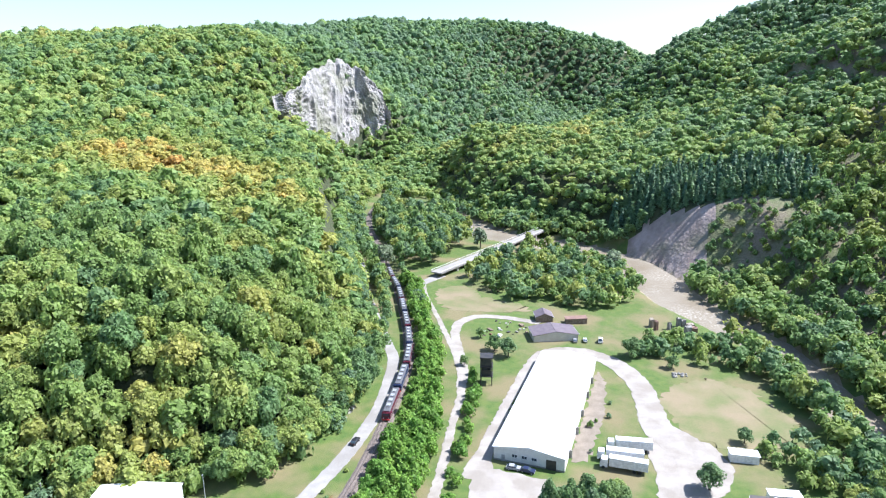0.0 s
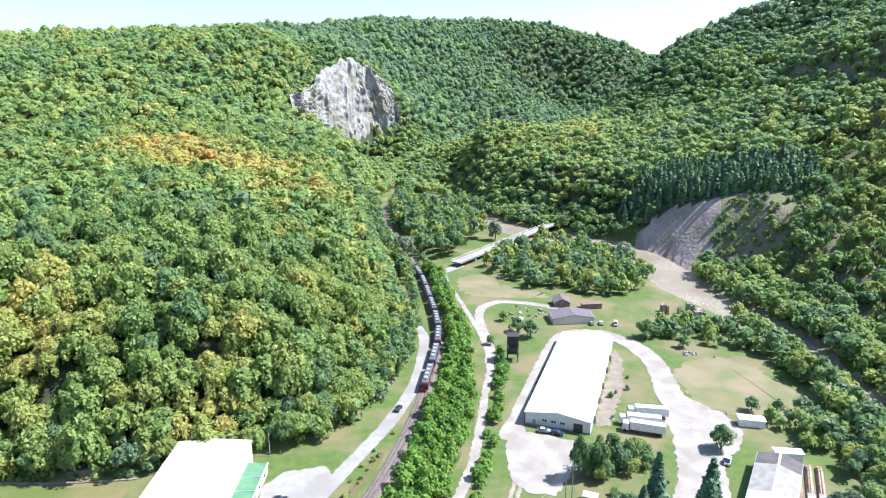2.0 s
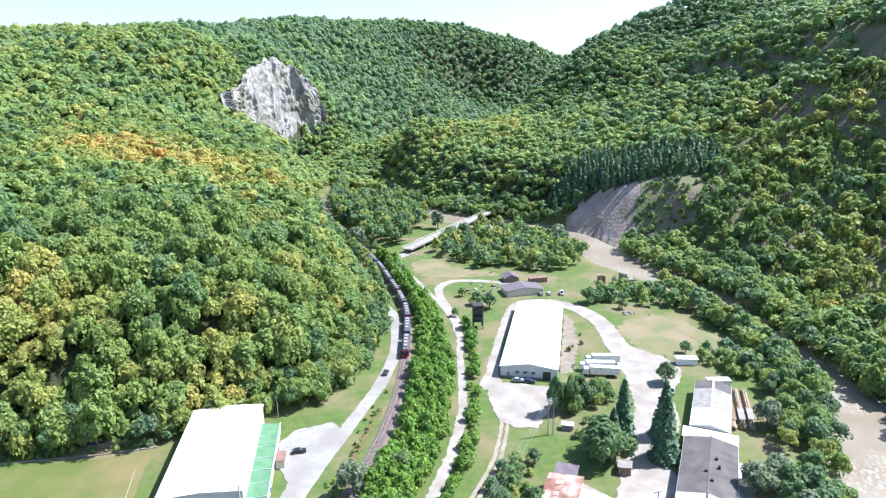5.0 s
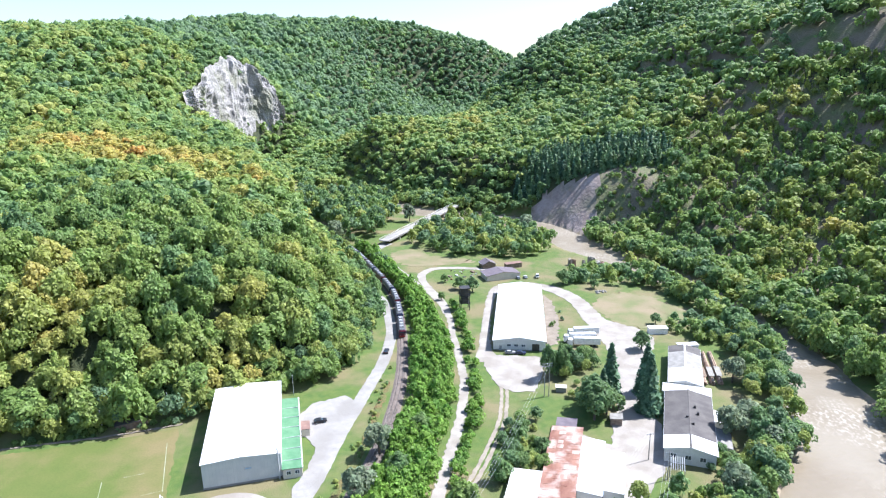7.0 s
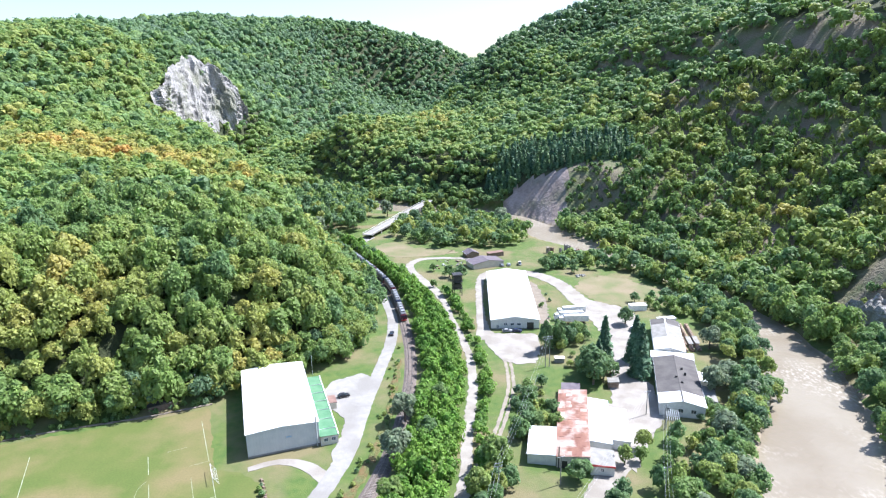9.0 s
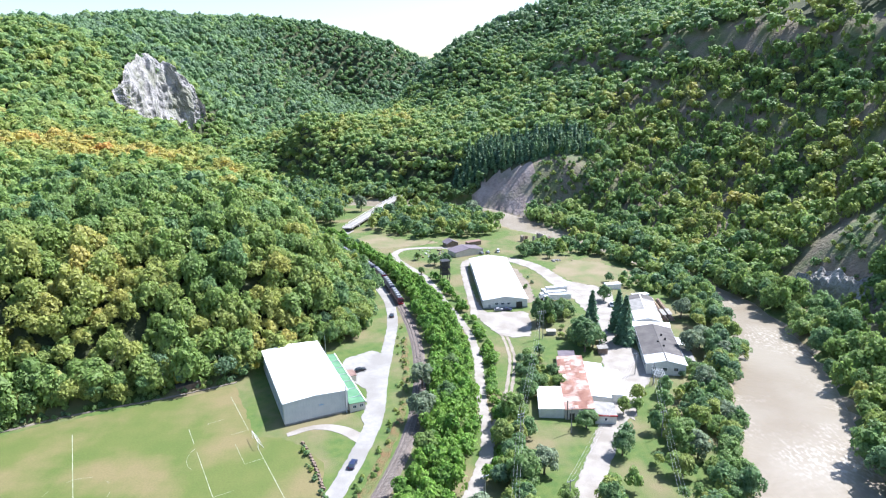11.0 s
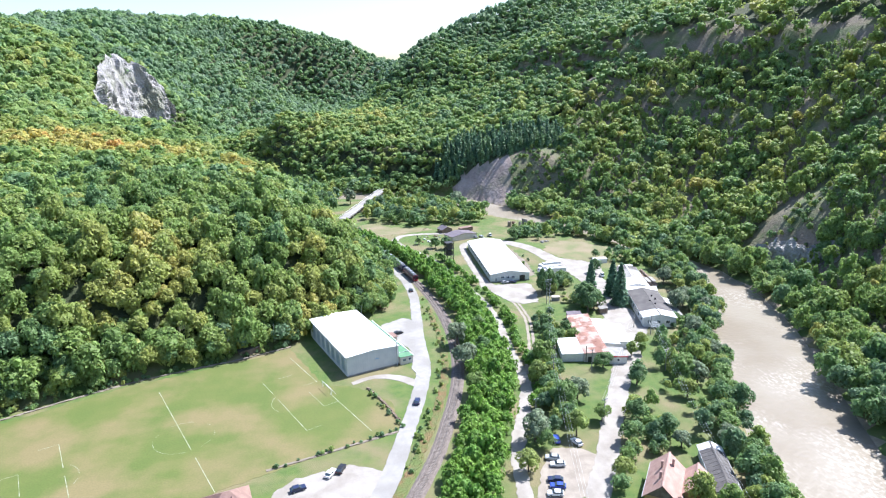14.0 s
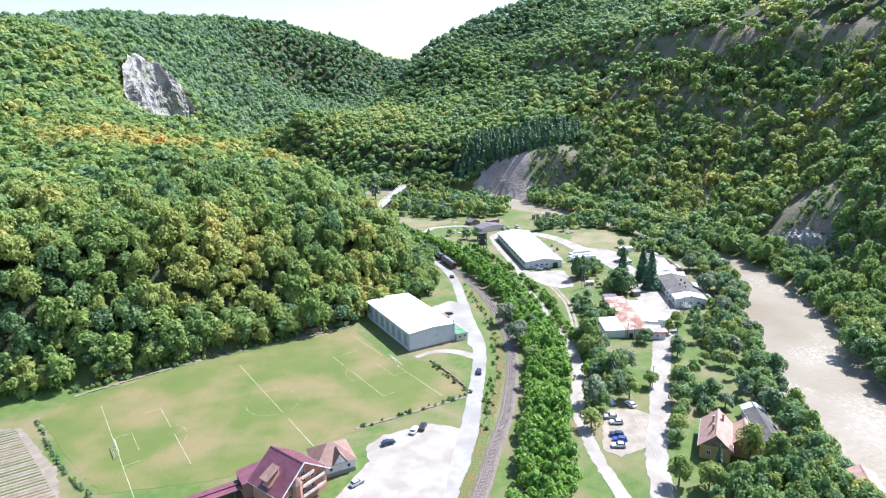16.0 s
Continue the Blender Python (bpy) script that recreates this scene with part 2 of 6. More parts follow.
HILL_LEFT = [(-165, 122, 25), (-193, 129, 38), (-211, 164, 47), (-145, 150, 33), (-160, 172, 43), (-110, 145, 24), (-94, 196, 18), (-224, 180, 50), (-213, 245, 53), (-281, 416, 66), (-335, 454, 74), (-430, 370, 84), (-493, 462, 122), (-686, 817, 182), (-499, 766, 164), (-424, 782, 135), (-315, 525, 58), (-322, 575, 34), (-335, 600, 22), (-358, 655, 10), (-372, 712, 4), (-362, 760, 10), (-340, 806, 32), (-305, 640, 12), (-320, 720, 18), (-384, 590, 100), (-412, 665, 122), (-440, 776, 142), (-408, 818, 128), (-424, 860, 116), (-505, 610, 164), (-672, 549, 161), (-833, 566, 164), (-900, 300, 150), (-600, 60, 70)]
HILL_FAR = [(-415, 1025, 105), (-331, 1174, 97), (-472, 1264, 201), (-405, 1436, 222), (-246, 1383, 78), (-189, 1498, 192), (-330, 1540, 248), (-230, 1570, 226), (-560, 1420, 248), (-660, 1010, 208), (-700, 1230, 234), (-654, 1408, 256), (-115, 1593, 194), (-613, 1123, 194), (-900, 1200, 190), (-1200, 1900, 170), (-300, 2200, 150), (-60, 1700, 150), (400, 2200, 130), (-170, 860, 6), (-125, 970, 20), (-190, 1030, 12), (-90, 1160, 40), (-20, 1400, 80)]
HILL_RIGHT = [(120, 820, 161), (150, 723, 151), (40, 910, 170), (-18, 880, 138), (95, 960, 192), (190, 900, 226), (36, 744, 107), (49, 691, 91), (-40, 720, 60), (-73, 679, 62), (-195, 716, 58), (-153, 570, 30), (53, 512, 53), (45, 452, 42), (162, 459, 86), (222, 563, 152), (215, 350, 80), (154, 366, 44), (165, 307, 28), (192, 253, 46), (161, 155, 35), (142, 199, 10), (132, 141, 8), (124, 90, 12), (300, 120, 130), (420, 420, 220), (450, 900, 250), (240, -150, 90), (200, 1500, 150)]


def seg_distance(x, y, line):
    best = np.full(x.shape, 1e9)
    along = np.zeros(x.shape)
    run = 0.0
    for a, b in zip(line, line[1:]):
        ax, ay, dx, dy = a[0], a[1], b[0] - a[0], b[1] - a[1]
        n = math.hypot(dx, dy)
        t = np.clip(((x - ax) * dx + (y - ay) * dy) / n**2, 0, 1)
        d = np.hypot(x - ax - t * dx, y - ay - t * dy)
        along = np.where(d < best, run + t * n, along)
        best = np.minimum(best, d)
        run += n
    return best, along


def smooth(a, b, v):
    t = np.clip((v - a) / (b - a), 0, 1)
    return t * t * (3 - 2 * t)


SPOTS = np.array(HILL_LEFT + HILL_FAR + HILL_RIGHT, float)


def kernel(d):
    return np.sqrt(d * d + 40.0**2)


_k = kernel(np.hypot(SPOTS[:, None, 0] - SPOTS[None, :, 0], SPOTS[:, None, 1] - SPOTS[None, :, 1]))
_n = len(SPOTS)
_a = np.zeros((_n + 1, _n + 1))
_a[:_n, :_n], _a[:_n, _n], _a[_n, :_n] = _k - 2.0 * np.eye(_n), 1, 1
WEIGHTS = np.linalg.solve(_a, np.r_[SPOTS[:, 2], 0])


def hill_mask(x, y):
    """0 on the valley floor, 1 well up a slope; and the distances to both feet of the hills."""
    xl = np.interp(y, [p[1] for p in LEFT_FOOT], [p[0] for p in LEFT_FOOT])
    xr = np.interp(y, [p[1] for p in RIGHT_FOOT], [p[0] for p in RIGHT_FOOT])
    dl, dr = seg_distance(x, y, LEFT_FOOT)[0], seg_distance(x, y, RIGHT_FOOT)[0]
    dl = np.where((x < xl) & (y > 40), dl, -dl)
    dr = np.where(x > xr, dr, -dr)
    return np.maximum(smooth(0, 34, dl) + smooth(0, 45, dr), smooth(620, 780, y)), dl, dr


def waves(x, y, size, seed):
    r = np.random.RandomState(seed)
    out = 0
    for _ in range(6):
        a, f, p = r.uniform(0, 6.28), r.uniform(0.6, 1.6) * 6.28 / size, r.uniform(0, 6.28)
        out = out + np.sin((x * np.cos(a) + y * np.sin(a)) * f + p)
    return out / 6


SCARPS = [([(90, 680), (132, 572), (185, 490), (218, 434), (256, 300), (275, 180)], 16), ([(120, 520), (150, 430), (186, 352), (206, 262), (215, 170)], 9)]


def scarp_side(x, y, line):
    """Distance beyond a scarp's lower edge, uphill."""
    d = seg_distance(x, y, line)[0]
    ys, xs = [p[1] for p in line[::-1]], [p[0] for p in line[::-1]]
    return np.where((x > np.interp(y, ys, xs)) & (y < ys[-1]) & (y > ys[0]), d, -d)


def height(x, y):
    x, y = np.asarray(x, float), np.asarray(y, float)
    shape = x.shape
    x, y = x.ravel(), y.ravel()
    h = np.full(x.shape, WEIGHTS[-1])
    for (sx, sy, _), w in zip(SPOTS, WEIGHTS):
        h += w * kernel(np.hypot(x - sx, y - sy))
    far = np.hypot(x, y - 600)
    h = h * (1 - smooth(1500, 2600, far)) + 90 * smooth(1500, 2600, far)
    mask, dl, dr = hill_mask(x, y)
    mask = np.clip(mask, 0, 1)
    h = np.maximum(h, 3.0) * mask + waves(x, y, 90, 3) * 5 * mask + waves(x, y, 35, 4) * 1.6 * mask
    for line, rise in SCARPS:
        d = scarp_side(x, y, line)
        h += rise * (smooth(0, 32, d) - smooth(40, 150, d))
    dist, along = seg_distance(x, y, [p[:2] for p in RIVER])
    runs = np.cumsum([0] + [math.hypot(b[0] - a[0], b[1] - a[1]) for a, b in zip(RIVER, RIVER[1:])])
    half = np.interp(along, runs, [p[2] for p in RIVER])
    bed = smooth(half + 7, half - 2, dist)
    return (h * (1 - bed) - 4.2 * bed).reshape(shape)


def inside(x, y, poly):
    r = np.zeros(np.shape(x), bool)
    for (ax, ay), (bx, by) in zip(poly, poly[1:] + poly[:1]):
        if ay != by:
            r ^= ((ay > y) != (by > y)) & (x < (bx - ax) * (y - ay) / (by - ay) + ax)
    return r


# ---- mesh tools ----
def raw_mesh(name, verts, faces, mats, attr=None, smooth_shade=False, index=None, normals=None):
    """A mesh from arrays: verts (n, 3), faces (m, k)."""
    me = bpy.data.meshes.new(name)
    verts, faces = np.asarray(verts, np.float32), np.asarray(faces, np.int32)
    m, k = faces.shape
    me.vertices.add(len(verts))
    me.vertices.foreach_set("co", verts.ravel())
    me.loops.add(m * k)
    me.loops.foreach_set("vertex_index", faces.ravel())
    me.polygons.add(m)
    me.polygons.foreach_set("loop_start", np.arange(0, m * k, k, dtype=np.int32))
    for mt in mats:
        me.materials.append(mt)
    if index is not None:
        me.polygons.foreach_set("material_index", np.asarray(index, np.int32))
    me.polygons.foreach_set("use_smooth", np.full(m, smooth_shade))
    if attr is not None:
        a = me.attributes.new("tint", "FLOAT", "POINT")
        a.data.foreach_set("value", np.asarray(attr, np.float32))
    me.update(calc_edges=True)
    if normals is not None:
        me.attributes.new("custom_normal", "FLOAT_VECTOR", "POINT").data.foreach_set("vector", np.asarray(normals, np.float32).ravel())
    return me


def part(name, bm, material, parent=None, label="", at=None):
    """Links a bmesh as one mesh object, under a thing or part if one is given."""
    me = bpy.data.meshes.new(name)
    bmesh.ops.recalc_face_normals(bm, faces=bm.faces)
    bm.to_mesh(me)
    bm.free()
    for mt in material if isinstance(material, (list, tuple)) else [material]:
        me.materials.append(mt)
    ob = new(name, me)
    if parent:
        ob.parent = parent
    if at is not None:
        ob.matrix_basis = at
    if label:
        tagged(ob, label)
    return ob


def thing(name, m, label, category, group="", kind=""):
    ob = new(name)
    ob.empty_display_size = 0.5
    ob.matrix_basis = m
    return tagged(ob, label, category, group, kind)


def box(x0, x1, y0, y1, z0, z1, bevel=0.0, bm=None):
    bm = bm or bmesh.new()
    r = bmesh.ops.create_cube(bm, size=1, matrix=Matrix.LocRotScale(((x0 + x1) / 2, (y0 + y1) / 2, (z0 + z1) / 2), None, (x1 - x0, y1 - y0, z1 - z0)))
    if bevel:
        bmesh.ops.bevel(bm, geom=list({e for v in r["verts"] for e in v.link_edges}), offset=bevel, segments=2, affect="EDGES")
    return bm


def rod(a, b, r, sides=8, r2=None, bm=None):
    bm = bm or bmesh.new()
    a, b = Vector(a), Vector(b)
    q = (b - a).to_track_quat("Z", "Y")
    bmesh.ops.create_cone(bm, cap_ends=True, segments=sides, radius1=r, radius2=r if r2 is None else r2, depth=(b - a).length, matrix=Matrix.LocRotScale((a + b) / 2, q, None))
    return bm


def prism(outline, y0, y1, bm=None):
    """An outline of (x, z) drawn out along y."""
    bm = bm or bmesh.new()
    f = [bm.verts.new((x, y0, z)) for x, z in outline]
    g = [bm.verts.new((x, y1, z)) for x, z in outline]
    bm.faces.new(f)
    bm.faces.new(g[::-1])
    for i in range(len(f)):
        j = (i + 1) % len(f)
        bm.faces.new((f[i], g[i], g[j], f[j]))
    return bm


def sheet(name, outline, z, material, label, category="", kind="structure", thick=0.06, ragged=0.45):
    """A flat piece of ground with an edge of its own."""
    bm = bmesh.new()
    rnd, edge = random.Random(len(name)), []
    for (ax, ay), (bx, by) in zip(outline, outline[1:] + outline[:1]):
        n = max(1, int(math.hypot(bx - ax, by - ay) / 1.4))
        edge += [(ax + (bx - ax) * k / n + rnd.uniform(-ragged, ragged), ay + (by - ay) * k / n + rnd.uniform(-ragged, ragged)) for k in range(n)]
    f = bm.faces.new([bm.verts.new((x, y, z)) for x, y in edge])
    r = bmesh.ops.extrude_face_region(bm, geom=[f])
    for v in r["geom"]:
        if isinstance(v, bmesh.types.BMVert):
            v.co.z -= thick + 0.3
    bmesh.ops.triangulate(bm, faces=bm.faces)
    return tagged(part(name, bm, material), label, category, kind=kind)


def curve_points(line, step):
    """Points and headings along a smooth line through the given plan points."""
    p = [Vector((*q[:2], q[2] if len(q) > 2 else 0)) for q in line]
    p = [2 * p[0] - p[1]] + p + [2 * p[-1] - p[-2]]
    out = []
    for i in range(1, len(p) - 2):
        n = max(2, int((p[i + 1] - p[i]).to_2d().length / step))
        for k in range(n):
            t = k / n
            a, b, c, d = p[i - 1], p[i], p[i + 1], p[i + 2]
            out.append(0.5 * (2 * b + (c - a) * t + (2 * a - 5 * b + 4 * c - d) * t * t + (3 * b - a - 3 * c + d) * t**3))
    out.append(p[-2])
    return out


def ribbon(name, line, width, z, material, label, category="", kind="structure", profile=None, rough_edge=0.0, seed=1, step=3.0):
    """A strip along a plan line; profile: (offset, height) pairs across it."""
    pts = curve_points(line, step)
    rnd = random.Random(seed)
    bm = bmesh.new()
    rows = []
    for i, p in enumerate(pts):
        d = (pts[min(i + 1, len(pts) - 1)] - pts[max(i - 1, 0)]).to_2d().normalized()
        s = Vector((d.y, -d.x))
        half = (p.z or width) / 2
        pr = profile or [(-half, -0.25), (-half + 0.1, 0), (half - 0.1, 0), (half, -0.25)]
        rows.append([bm.verts.new((p.x + s.x * (o + rnd.uniform(-1, 1) * rough_edge), p.y + s.y * (o + rnd.uniform(-1, 1) * rough_edge), z + h)) for o, h in pr])
    for a, b in zip(rows, rows[1:]):
        for i in range(len(a) - 1):
            bm.faces.new((a[i], b[i], b[i + 1], a[i + 1]))
    return tagged(part(name, bm, material), label, category, kind=kind)


# ---- ground, one sheet to the horizon ----
def spread(a, b, step, far, grow=1.055):
    core = list(np.arange(a, b + 0.1, step))
    lo, hi, s = [], [], step
    while (lo[-1] if lo else a) > -far or (hi[-1] if hi else b) < far:
        s *= grow
        lo.append((lo[-1] if lo else a) - s)
        hi.append((hi[-1] if hi else b) + s)
    return np.array(lo[::-1] + core + hi)


SLIDE_AREA = [(-12, 447), (-2, 430), (12, 400), (25, 385), (38, 384), (41, 411), (43, 436), (22, 447), (2, 453)]
SCREE_AREA = [(38, 384), (54, 374), (74, 377), (82, 390), (92, 405), (92, 421), (66, 432), (43, 436), (41, 411)]
gx, gy = spread(-330, 190, 4.4, 4200), spread(-60, 520, 4.4, 4200)
X, Y = np.meshgrid(gx, gy)
Z = height(X, Y)
nx, ny = len(gx), len(gy)
idx = np.arange(nx * ny).reshape(ny, nx)
quads = np.stack([idx[:-1, :-1], idx[:-1, 1:], idx[1:, 1:], idx[1:, :-1]], -1).reshape(-1, 4)
cx, cy = (X[:-1, :-1] + X[1:, 1:]).ravel() / 2, (Y[:-1, :-1] + Y[1:, 1:]).ravel() / 2
fm, fl, fr = hill_mask(cx, cy)
slot = np.where(fm > 0.3, 1, 0)
slot = np.where((fr > 10) & (cx > 50) & (cy < 470) & (fr < 150), 4, slot)
slot = np.where(inside(cx, cy, SLIDE_AREA), 2, slot)
slot = np.where(inside(cx, cy, SCREE_AREA), 4, slot)
for line, _ in SCARPS:
    sd = scarp_side(cx, cy, line)
    slot = np.where((sd > 2) & (sd < 38), 4, slot)
slot = np.where(height(cx, cy) < -2.0, 3, slot)
ground = new("ground", raw_mesh("ground", np.stack([X, Y, Z], -1).reshape(-1, 3), quads, [GRASS, FOREST_FLOOR, SLIDE, WATER_BED, SCARP], smooth_shade=True, index=slot))
tagged(ground, "grassy valley floor between two steep wooded hills", "ground", kind="structure")

ribbon("water", [(x, y, 2 * w + 9) for x, y, w in RIVER], 30, -2.4, WATER, "wide shallow river, muddy brown and sunlit", "river", step=6)

# ---- roads and paths ----
ROAD_LINE = [(-135, -95, 6), (-112, -50, 6), (-101, -22, 6), (-95, -2, 6), (-91, 10, 6), (-85, 32, 5.5), (-79.5, 53, 5.5), (-75.5, 75, 5.5), (-75, 103, 5.5), (-73.5, 129, 5), (-72.5, 160, 5), (-75, 185, 5), (-80, 205, 5), (-88, 228, 5), (-98, 243, 5), (-118, 272, 4.5), (-139, 304, 4.5), (-156, 333, 4.5), (-178, 370, 4)]
RAIL_LINE = [(-150, -150), (-122, -85), (-103, -42), (-93, -20), (-86, -3), (-78, 15), (-72, 33), (-66.5, 52), (-62.5, 72), (-60.5, 95), (-60.5, 117), (-62, 139), (-65.5, 163), (-71, 189), (-81, 227), (-92, 253), (-105, 278), (-122, 309), (-140, 337), (-177, 398), (-215, 458), (-245, 520), (-275, 620)]
PATH_LINE = [(-62, -90, 4), (-57, -32, 4), (-57, -14, 4), (-55, 6, 4.2), (-51, 22, 4.5), (-45, 38, 4.5), (-40, 57, 4), (-39, 80, 3.6), (-38, 100, 3.6), (-37, 119, 3.6), (-38, 140, 3.4), (-41, 158, 3.2), (-44, 172, 3), (-48, 191, 3), (-51, 207, 3.2), (-57, 225, 3.2), (-67, 245, 3), (-77, 262, 2.6), (-90, 284, 2.4), (-103, 305, 2.4), (-116, 330, 3)]
LOOP_LINE = [(-53, 213, 4), (-57, 228, 4), (-67, 250, 4.2), (-73, 264, 4.5), (-75, 277, 5), (-70, 287, 5), (-60, 290, 4.5), (-49, 290, 4.5), (-38, 288, 4)]
STREET_LINE = [(-66, -80, 7), (-47, -32, 6), (-39, -12, 6.5), (-28.5, 7, 6.5), (-19, 26, 7), (-9, 45, 7), (0, 62, 8), (8, 78, 9), (15, 95, 12), (18, 112, 12), (22, 132, 11), (24, 150, 10), (27, 170, 11), (30, 186, 12), (26, 199, 12), (18, 207, 10)]
ribbon("road", ROAD_LINE, 5, 0.10, ROAD, "pale sunlit asphalt lane beside the railway", "road", rough_edge=0.22, step=1.6)
ribbon("gravel_path", PATH_LINE, 4, 0.11, GRAVEL, "pale gravel lane between hedges", "path", rough_edge=0.42, step=1.3)
ribbon("gravel_drive", LOOP_LINE, 4, 0.12, GRAVEL, "pale gravel drive curving round a field", "path", rough_edge=0.38, step=1.3)
ribbon("village_street", STREET_LINE, 7, 0.13, GRAVEL, "wide dusty gravel street into the yard", "road", rough_edge=0.5, step=1.3)
for off in (-0.95, 0.95):
    ribbon("wheel_track", [(-26 + off, 163), (-23.3 + off, 140), (-23 + off, 119), (-25.5 + off, 103), (-29.5 + off, 86), (-33.5 + off, 74), (-38 + off * 0.6, 62)], 1.35, 0.10, DIRT, "worn wheel rut in the grass", "track", rough_edge=0.22, step=0.9)
ribbon("hall_drive", [(-31, 160, 9), (-32.5, 178, 5), (-33.2, 200, 4), (-33.2, 225, 4), (-32, 246, 4.5), (-27, 257, 6), (-14, 261, 7), (0, 253, 9), (10, 238, 9), (14.5, 222, 9), (18, 207, 11), (26, 197, 13)], 5, 0.115, GRAVEL, "pale gravel drive round the white hall", "drive", rough_edge=0.5, step=1.4)
sheet("hall_yard", [(-34, 174), (-31, 155), (-26, 141), (-20, 136), (-12, 137), (-9, 150), (-8, 163), (-10, 166.5), (-27, 167), (-30, 173)], 0.125, GRAVEL, "gravel forecourt before the white hall", "yard")
sheet("hall_verge", [(-6.2, 178), (-1.5, 180), (0.5, 205), (-1, 232), (-5.5, 244), (-6.3, 220)], 0.06, SOIL, "bare dusty strip beside the white hall", "verge", ragged=0.9)
sheet("timber_yard", [(18, 206), (14, 196), (18, 182), (20, 160), (22, 140), (31, 138), (34, 150), (33, 170), (38, 178), (40, 190), (34, 202)], 0.095, GRAVEL, "pale gravel yard between sheds", "yard")
sheet("shed_yard", [(-2, 112), (-1, 96), (9, 66), (14, 76), (26, 96), (28, 118), (24, 128), (16, 118), (12, 104)], 0.10, GRAVEL, "sunlit pale yard beside the rusty shed", "yard")
sheet("gym_yard", [(-74, 124), (-80, 128), (-90, 121), (-92, 113), (-86, 101), (-80, 95), (-79, 84), (-80, 74), (-78, 66), (-74, 80)], 0.12, ROAD, "pale asphalt forecourt beside the sports hall", "yard")
ribbon("gym_drive", [(-79, 62, 5), (-86, 68, 4), (-95, 70, 3), (-103, 66, 2.2)], 4, 0.09, GRAVEL, "curved gravel drive to the sports hall", "drive", rough_edge=0.3, step=2)
sheet("inn_car_park", [(-92, 10), (-95, 12), (-103, 15.5), (-118, 11.5), (-124, 6), (-123, -2), (-129, -12), (-140, -30), (-128, -60), (-112, -42), (-101, -18)], 0.085, GRAVEL, "bright gravel car park beside the inn", "car park")
sheet("street_car_park", [(-30, 8), (-36, 13), (-43, 14), (-49, 4), (-54, -8), (-50, -12), (-43, -10), (-39, -9)], 0.09, DIRT, "dusty earth parking place beside the street", "car park")
sheet("dry_meadow", [(22, 214), (28, 203), (40, 201), (58, 210), (62, 226), (50, 244), (34, 250), (22, 240), (18, 226)], 0.05, surface("dry_grass", (0.19, 0.17, 0.085), (0.14, 0.16, 0.06), 0.12, 2.0, c=(0.24, 0.195, 0.12), cscale=0.05), "sunburnt dry meadow", "meadow", ragged=1.6)
sheet("bare_meadow", [(-104, 322), (-96, 300), (-84, 292), (-60, 297), (-46, 303), (-52, 312), (-76, 318), (-92, 334)], 0.05, bpy.data.materials["dry_grass"], "sunburnt meadow beside the drive", "meadow", ragged=1.6)
sheet("tilled_field", [(-236, 36), (-214, 10), (-205, -8), (-240, -40), (-300, -10), (-270, 40)], 0.06, SOIL, "tilled vegetable field with straight rows", "field")

# ---- railway ----
ribbon("track_bed", RAIL_LINE, 5, 0.0, BALLAST, "brown stone railway ballast", "ballast", profile=[(-2.7, -0.1), (-1.6, 0.35), (1.6, 0.35), (2.7, -0.1)], rough_edge=0.12, step=2)
for off in (-0.72, 0.72):
    ribbon("rail", RAIL_LINE, 0.1, 0.45, STEEL, "worn steel rail on sleepers", "rail", profile=[(off - 0.06, 0), (off - 0.06, 0.15), (off + 0.06, 0.15), (off + 0.06, 0)], step=2)
ribbon("weed_strip", [(-99, -24, 3), (-91, -4, 3), (-83.5, 15, 3), (-77, 33, 3), (-71.5, 52, 2.8), (-67.5, 72, 2.6), (-65.5, 95, 2.4), (-66, 120, 2.4), (-67, 140, 2)], 3, 0.22, DRYWEED, "rusty brown dry weeds along the track", "weeds", rough_edge=0.6, step=1.5, profile=None)

# ---- trees ----
ICO0 = bmesh.new()
bmesh.ops.create_icosphere(ICO0, subdivisions=1, radius=1)
ICO0_V = np.array([v.co[:] for v in ICO0.verts])
ICO0_F = np.array([[v.index for v in f.verts] for f in ICO0.faces])
ICO0.free()
DOME_V, DOME_F = ICO0_V, ICO0_F[ICO0_V[ICO0_F][:, :, 2].mean(1) > -0.5]


def unit(v):
    return v / np.maximum(np.linalg.norm(v, axis=-1, keepdims=True), 1e-9)


def sprays(centres, normals, size, rng, jitter=0.26):
    """Small uneven leaf sprays, a triangle each, tilted towards the light."""
    n = len(centres)
    nr = unit(0.8 * normals + [0, 0, 0.4] + rng.normal(0, 0.4, (n, 3)))
    a = unit(np.cross(nr, rng.normal(0, 1, (n, 3))))
    b = np.cross(nr, a)
    s = size * rng.uniform(0.6, 1.5, (n, 1))
    k = rng.uniform(-0.6, 0.6, (n, 1))
    v = np.stack([centres - a * s - b * s * 0.6, centres + a * s - b * s * (0.6 + k * 0.5), centres + a * s * k + b * s * 1.1], 1).reshape(-1, 3)
    soft = unit(normals + rng.normal(0, jitter, (n, 3)))
    return v, np.arange(n)[:, None] * 3 + [0, 1, 2], np.repeat(soft, 3, axis=0)


